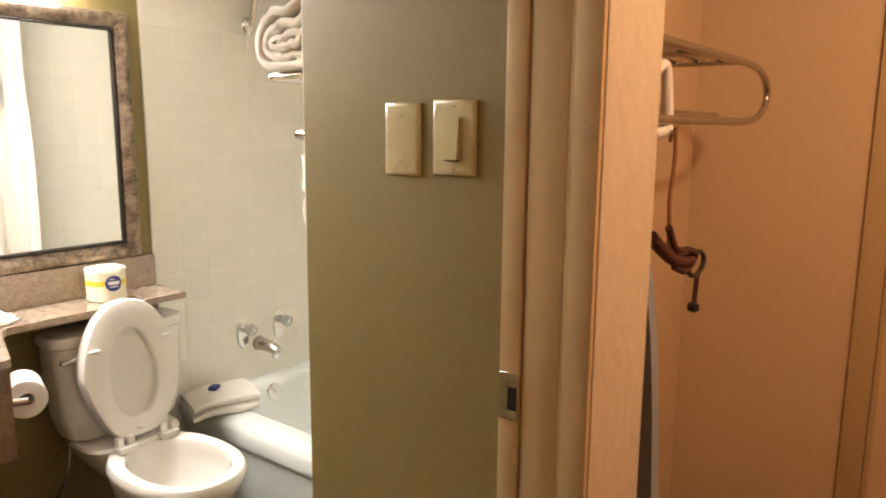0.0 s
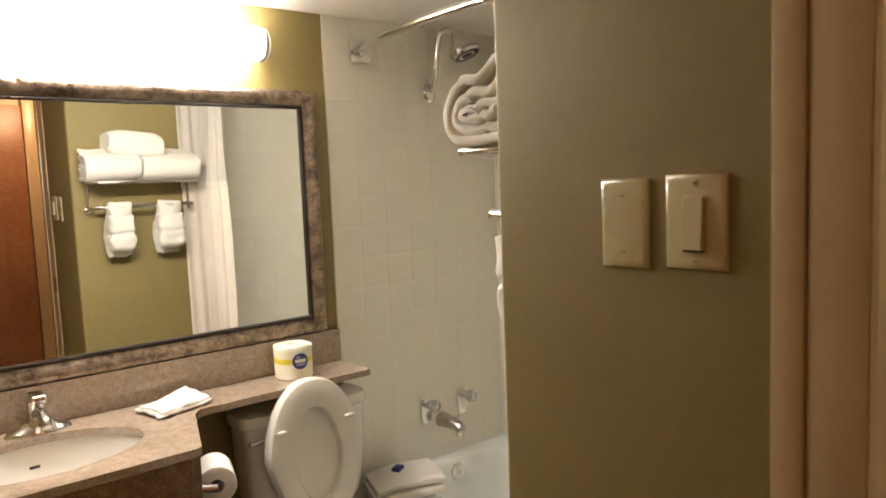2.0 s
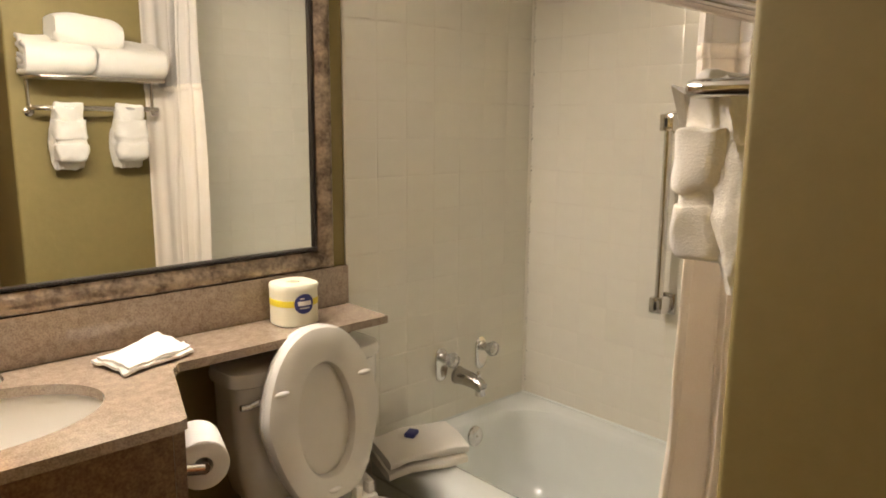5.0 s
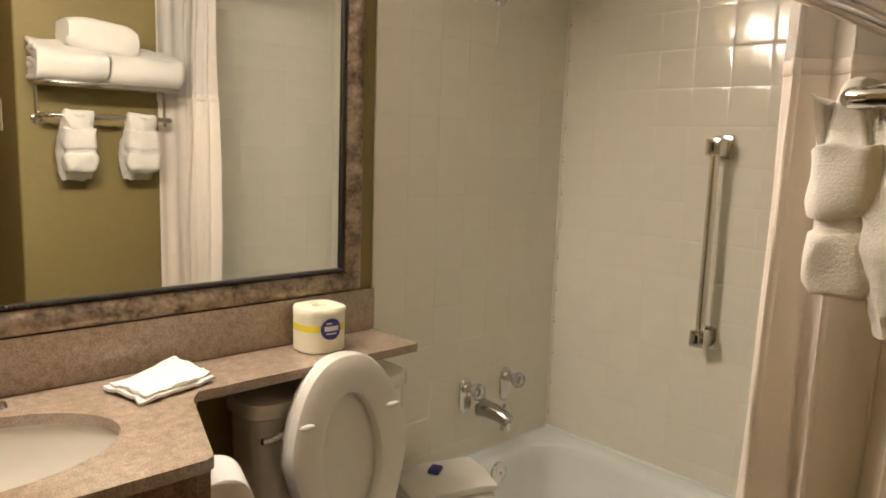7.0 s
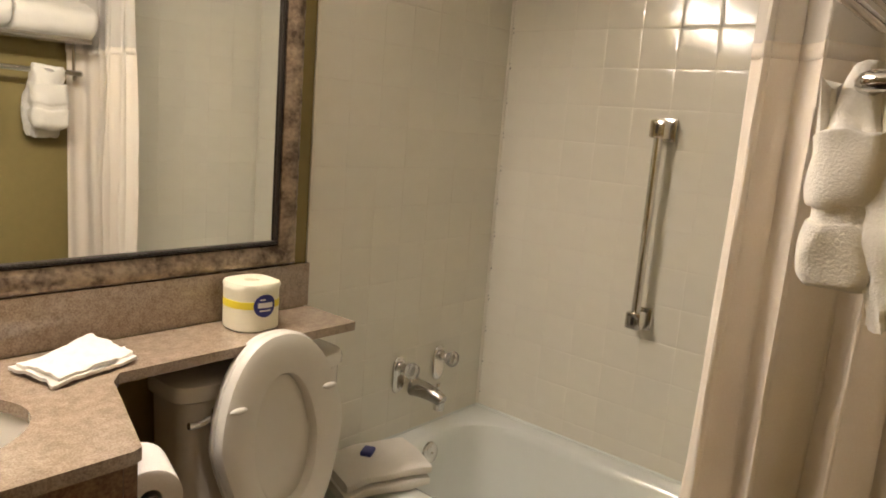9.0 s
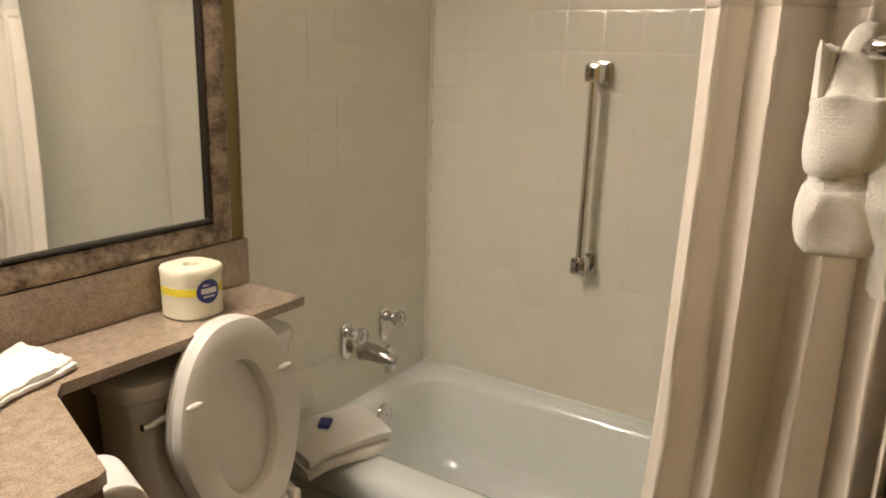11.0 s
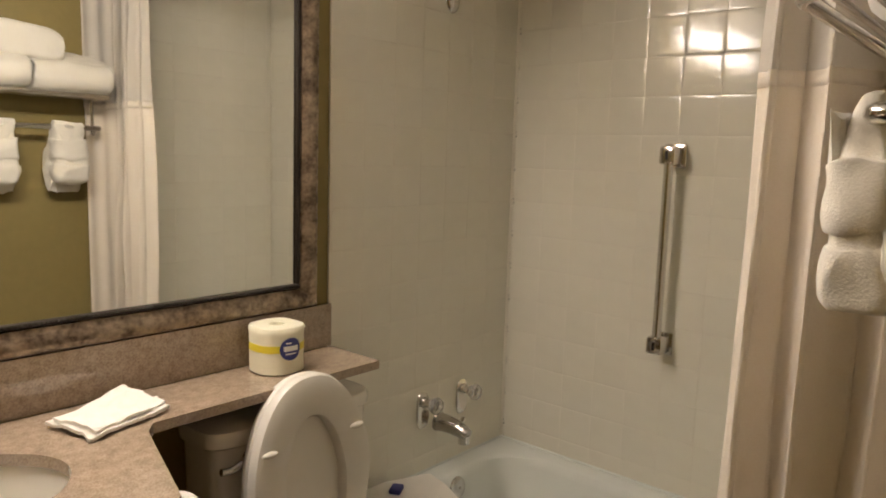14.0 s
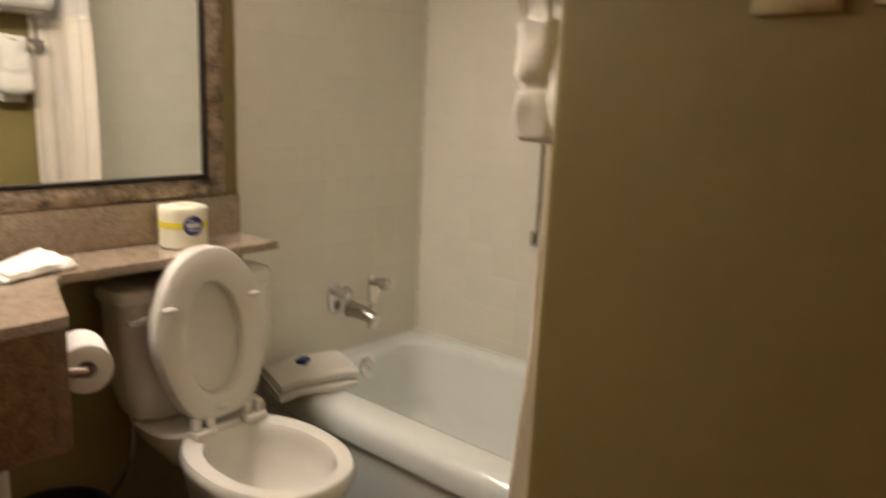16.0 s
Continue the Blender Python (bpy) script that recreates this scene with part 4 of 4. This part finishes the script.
def hand_towel(x0, x1, seed):
    bm = bmesh.new()
    cx, hw = (x0 + x1) / 2, (x1 - x0) / 2
    prof = [(BZ + 0.017, 0.75, 0.012), (BZ + 0.012, 0.82, 0.022), (BZ - 0.018, 0.84, 0.026), (BZ - 0.041, 0.88, 0.034), (BZ - 0.043, 1.02, 0.046), (BZ - 0.051, 1.03, 0.048),
            (BZ - 0.083, 1.0, 0.047), (BZ - 0.109, 0.96, 0.043), (BZ - 0.112, 0.9, 0.037), (BZ - 0.126, 0.9, 0.037), (BZ - 0.130, 0.97, 0.043), (BZ - 0.152, 1.0, 0.046), (BZ - 0.175, 0.92, 0.044), (BZ - 0.187, 0.84, 0.034), (BZ - 0.192, 0.6, 0.018)]
    rings = []
    for z, fw, d in spline(prof, 3):
        ring = []
        for k in range(60):
            a = 2 * math.pi * k / 60
            p = Vector((cx + hw * fw * math.copysign(abs(math.cos(a)) ** 0.42, math.cos(a)), BY + 0.006 + 0.86 * d * math.copysign(abs(math.sin(a)) ** 0.7, math.sin(a)), z))
            ring.append(p + 0.0095 * Vector(noise.noise_vector(p * 21 + Vector((seed, 0, 0)))) + 0.002 * Vector(noise.noise_vector(p * 48)) + 0.0005 * Vector(noise.noise_vector(p * 170)))
        rings.append(ring)
    loft(bm, rings)
    # the tail that hangs behind
    tail = []
    for i in [q / 3 for q in range(43)]:
        z = BZ - 0.215 * i / 14
        w = hw * (0.8 + 0.3 * math.sin(math.pi * i / 16))
        u = min(1.0, i / 7)
        deep = 0.013 + 0.021 * u * u * (3 - 2 * u) - 0.016 * max(0.0, i / 14 - 0.75) * 4
        tail.append([Vector((cx + w * math.copysign(abs(math.cos(a)) ** 0.6, math.cos(a)), BY - 0.014 - 0.032 * u + deep * math.sin(a) * (1 + 0.2 * math.sin(3 * a + seed)), z - 0.008 * math.sin(a) * (i / 14) + 0.012 * (i == 0))) + 0.006 * Vector(noise.noise_vector((3 * math.cos(a), 14 * z, seed + 2 * math.sin(a)))) + 0.003 * Vector(noise.noise_vector((12 * math.cos(a), 60 * z, seed))) for a in [2 * math.pi * k / 40 for k in range(40)]])
    for ring in tail:
        for p in ring:
            p += 0.0018 * Vector(noise.noise_vector(p * 48)) + 0.0005 * Vector(noise.noise_vector(p * 170))
    loft(bm, tail)
    # a gathered cloth tucked into the pocket
    puff = []
    for i in range(7):
        z = BZ - 0.05 + 0.052 * i / 6
        puff.append([Vector((cx - 0.008 + (0.02 + 0.004 * i) * math.cos(a) * (1 + 0.22 * math.sin(5 * a)), BY + 0.037 + 0.011 * math.sin(a), z + 0.006 * math.sin(3 * a))) for a in [2 * math.pi * k / 24 for k in range(24)]])
    loft(bm, puff)
    return bm


for x0, x1, seed, lab in ((0.11, 0.222, 1.0, "white terry hand towel with tucked band on the chrome bar"), (0.323, 0.438, 7.0, "white terry hand towel with tucked cloth beside the curtain")):
    single("hand_towel", hand_towel(x0, x1, seed), TERRY, lab, "towel", "hand towels")


# ---- switches ----
def wall_plate(name, y0, y1, z0, z1, label):
    t = thing(name, (0, (y0 + y1) / 2, z0), label, "switch")
    rings = []
    for e, x in ((0.0, -0.0005), (0.0, -0.002), (0.0015, -0.0042), (0.006, -0.0062), (0.009, -0.0066)):
        rings.append([(x, y0 + e, z0 + e), (x, y1 - e, z0 + e), (x, y1 - e, z1 - e), (x, y0 + e, z1 - e)])
    part("plate", loft(bmesh.new(), rings), IVORY, t)
    return t


def screw_head(parent, y, z):
    s = part("screw", lathe(bmesh.new(), [(0.0, 0.0014), (0.0022, 0.0011), (0.003, 0.0)], (-0.0064, y, z), (-1, 0, 0), 12), IVORY, parent)
    part("slot", box((-0.0081, y - 0.0022, z - 0.0004), (-0.0076, y + 0.0022, z + 0.0004)), DARK, s)


def switches():
    a = wall_plate("blank_wall_plate", -1.608, -1.537, 1.322, 1.434, "ivory plastic blank plate on the khaki wall")
    for z in (1.343, 1.413):
        screw_head(a, -1.5725, z)
    b = wall_plate("light_switch", -1.711, -1.632, 1.326, 1.437, "ivory plastic rocker light switch on the khaki wall")
    ym = -1.6725
    for z in (1.336, 1.427):
        screw_head(b, ym, z)
    part("switch_bezel", box((-0.0078, ym - 0.0155, 1.347), (-0.0064, ym + 0.0155, 1.413), 0.0008, 1), IVORY, b)
    rk = bmesh.new()
    add_box(rk, (-0.0115, ym - 0.0125, 1.3495), (-0.0076, ym + 0.0125, 1.4105), 0.0008, 1)
    for v in rk.verts:
        if v.co.x < -0.01:
            v.co.x -= 0.0045 * (1.4105 - v.co.z) / 0.063
    r = part("rocker", rk, IVORY, b)
    # thin dark block stands in for the shadow under the rocker's lower edge
    part("gap", box((-0.0145, ym - 0.0115, 1.3475), (-0.0066, ym + 0.0115, 1.3493)), DARK, b)


switches()


# ---- under the vanity ----
def waste_bin():
    b = thing("waste_bin", (-0.06, -0.14, 0), "black plastic waste bin on the floor under the vanity", "bin")
    part("bin_body", lathe(bmesh.new(), [(0.0, 0.004), (0.085, 0.0), (0.112, 0.26), (0.118, 0.262), (0.118, 0.272), (0.108, 0.272), (0.082, 0.012), (0.0, 0.012)], (-0.09, -0.15, 0.0), (0, 0, 1), 28), BLACK, b)


waste_bin()


# ---- closet in the hall ----
def closet_rack():
    t = thing("closet_rack", (0.9, -1.6, 1.42), "brushed metal hat rack with hanging rail in the closet", "coat rack")
    y, z0, z1 = -1.78, 1.415, 1.565
    loop = [(0.28, y, z1), (1.12, y, z1)] + [(1.12 + 0.25 * max(0.0, math.sin(math.pi * k / 12)) ** 0.8, y, (z0 + z1) / 2 + (z1 - z0) / 2 * math.cos(math.pi * k / 12)) for k in range(1, 12)] + [(1.12, y, z0), (0.28, y, z0)]
    part("front_loop", tube(bmesh.new(), loop, 0.01, 12), DULL, t)
    for k in range(4):
        yy = y + 0.06 + 0.06 * k
        part("shelf_tube", tube(bmesh.new(), [(0.28, yy, z1 + 0.012), (1.16, yy, z1 + 0.012)], 0.009, 10), DULL, t)
    for x in (0.5, 0.8, 1.1):
        part("cross_bar", tube(bmesh.new(), [(x, y, z1), (x, YR - 0.17, z1)], 0.007, 10), DULL, t)
    part("hanging_rail", tube(bmesh.new(), [(0.28, y + 0.05, z0 + 0.012), (1.06, y + 0.05, z0 + 0.012)], 0.011, 12), DULL, t)
    part("hook", tube(bmesh.new(), spline([(0.62, y + 0.045, 1.43), (0.6, y, 1.40), (0.6, y, 1.37)], 5), 0.004, 8), DULL, t)


closet_rack()


def ironing_things():
    b = thing("ironing_board", (0.36, -1.72, 0.02), "ironing board in a blue-grey cover standing in the closet", "ironing board")
    outline = [(x, z) for x, z in oval(0.0, 0.68, 0.13, 0.6, 40, 3.0, -0.18)]
    rings = [[(0.365 + dx, -1.74 + u * 1.0, z) for u, z in outline] for dx in (0.0, 0.004, 0.03, 0.034)]
    part("board_cover", loft(bmesh.new(), rings), BOARD, b)
    for y in (-1.8, -1.68):
        part("leg", tube(bmesh.new(), [(0.415, y, 0.012), (0.415, y + 0.02, 1.15)], 0.01, 10), DULL, b)
    h = thing("board_hanger", (0.46, -1.78, 1.36), "white plastic hanger bracket on the closet rack", "hanger")
    part("hook_frame", tube(bmesh.new(), spline([(0.5, -1.772, 1.5), (0.565, -1.772, 1.52), (0.59, -1.772, 1.46), (0.595, -1.772, 1.4), (0.52, -1.772, 1.385)], 6), 0.012, 10), WHITEP, h)
    i = thing("iron_cord", (0.78, -1.79, 1.0), "dark red strap and cord hanging from the closet rack", "cord")
    part("cord", tube(bmesh.new(), spline([(0.6, -1.79, 1.4), (0.605, -1.79, 1.33), (0.59, -1.79, 1.25), (0.6, -1.79, 1.18), (0.595, -1.79, 1.12)], 8), 0.0045, 8), WOOD, i)
    part("strap", tube(bmesh.new(), spline([(0.47, -1.8, 1.19), (0.55, -1.8, 1.15), (0.63, -1.8, 1.12), (0.72, -1.8, 1.11)], 8), 0.014, 10), REDDISH, i, "dark red strap")
    part("cord_coil", tube(bmesh.new(), [(0.76 + 0.055 * math.cos(2 * math.pi * k / 20), -1.8, 1.095 + 0.027 * math.sin(2 * math.pi * k / 20)) for k in range(20)], 0.006, 8, True), BLACK, i, "black coiled cord")
    part("strap_loop", tube(bmesh.new(), spline([(0.56, -1.802, 1.2), (0.6, -1.806, 1.15), (0.67, -1.81, 1.14), (0.73, -1.806, 1.12), (0.69, -1.8, 1.09), (0.61, -1.802, 1.11)], 8), 0.008, 8), REDDISH, i)
    part("cord_end", tube(bmesh.new(), spline([(0.775, -1.8, 1.07), (0.77, -1.8, 1.03), (0.765, -1.8, 1.0)], 5), 0.006, 8), REDDISH, i)
    part("plug", lathe(bmesh.new(), [(0.004, 0.0), (0.014, 0.006), (0.014, 0.02), (0.004, 0.026)], (0.762, -1.8, 0.98), (0, 0, 1), 12), BLACK, i)


ironing_things()


# ---- tiles, last ----
def tile_mesh(name, w, h, mat, depth=0.006, bevel=0.0014, cushion=0.0):
    bm = bmesh.new()
    rings = []
    for e, d in ((0.0, 0.0), (0.0, depth - bevel), (bevel * 0.35, depth - bevel * 0.35), (bevel, depth - cushion), (bevel + 0.007, depth)):
        rings.append([(e - w / 2, e - h / 2, d), (w / 2 - e, e - h / 2, d), (w / 2 - e, h / 2 - e, d), (e - w / 2, h / 2 - e, d)])
    me = finish(name, loft(bm, rings), mat)
    for p in me.polygons:
        p.use_smooth = bool(cushion)
    return me


def lay_tiles(parent, u0, u1, us, z0, z1, zs, put, rng):
    """Tiles on a wall: seams at us + k * TILE and zs + k * TILE, cut at the ends."""
    gap, meshes = 0.0014, {}
    cuts = lambda a, b, s: [a] + [s + k * TILE for k in range(math.floor((a - s) / TILE) + 1, math.ceil((b - s) / TILE)) if a + 0.012 < s + k * TILE < b - 0.012] + [b]
    cu, cz = cuts(u0, u1, us), cuts(z0, z1, zs)
    for a, b in zip(cu, cu[1:]):
        for c, d in zip(cz, cz[1:]):
            size = (round(b - a - gap, 4), round(d - c - gap, 4))
            if size not in meshes:
                meshes[size] = tile_mesh("tile", *size, TILEM, 0.006, 0.0011, 0.00022)
            ob = new("tile", meshes[size])
            ob.parent = parent
            tilt = Matrix.Rotation(radians(rng.uniform(-0.22, 0.22)), 4, "X") @ Matrix.Rotation(radians(rng.uniform(-0.22, 0.22)), 4, "Y")
            ob.matrix_basis = put((a + b) / 2, (c + d) / 2) @ tilt


rng = random.Random(4)
B3 = lambda cols, at: Matrix(((cols[0][0], cols[1][0], cols[2][0], at[0]), (cols[0][1], cols[1][1], cols[2][1], at[1]), (cols[0][2], cols[1][2], cols[2][2], at[2]), (0, 0, 0, 1)))
grout_n = structure("wall_tile_bed", box((0.507, -0.0055, 0.0), (XT - 0.001, -0.0003, ZC + 0.01)), GROUT, "grouted bed of the tiled wall at the tub", "wall")
lay_tiles(grout_n, 0.512, XT - 0.006, 0.512, 0.372, ZC, 1.616, lambda u, z: B3(((1, 0, 0), (0, 0, 1), (0, -1, 0)), (u, -0.0003, z)), rng)
lay_tiles(wall_tub, YR + 0.006, -0.008, -0.56, 0.372, ZC, 1.616, lambda u, z: B3(((0, 1, 0), (0, 0, 1), (-1, 0, 0)), (XT + 0.0052, u, z)) @ Matrix.Rotation(math.pi, 4, "Z") @ Matrix.Diagonal((1, 1, 1, 1)), rng)
grout_s = structure("wall_tile_bed_south", box((0.60, YR + 0.0003, 0.0), (XT - 0.001, YR + 0.0055, ZC + 0.01)), GROUT, "grouted bed of the tiled wall behind the curtain", "wall")
lay_tiles(grout_s, 0.605, XT - 0.01, 0.605, 0.372, ZC, 1.616, lambda u, z: B3(((-1, 0, 0), (0, 0, 1), (0, 1, 0)), (u, YR + 0.0003, z)), rng)
structure("trim_corner_grout", tube(bmesh.new(), [(XT - 0.001, -0.0065, RIM), (XT - 0.001, -0.0065, ZC)], 0.0065, 8), GROUT, "pale grout bead in the tiled corner", "trim")
ft = tile_mesh("floor_tile", 0.3, 0.3, FLOORT, 0.008, 0.002)
for i in range(6):
    for j in range(6):
        x, y = -1.08 + 0.305 * i, -1.68 + 0.305 * j
        if x > 0.0 and y < YR + 0.1 or x + 0.15 > TUBX + 0.05 or y > -0.13:
            continue
        ob = new("floor_tile", ft)
        ob.parent = floor
        ob.location = (x, y, -0.0085)
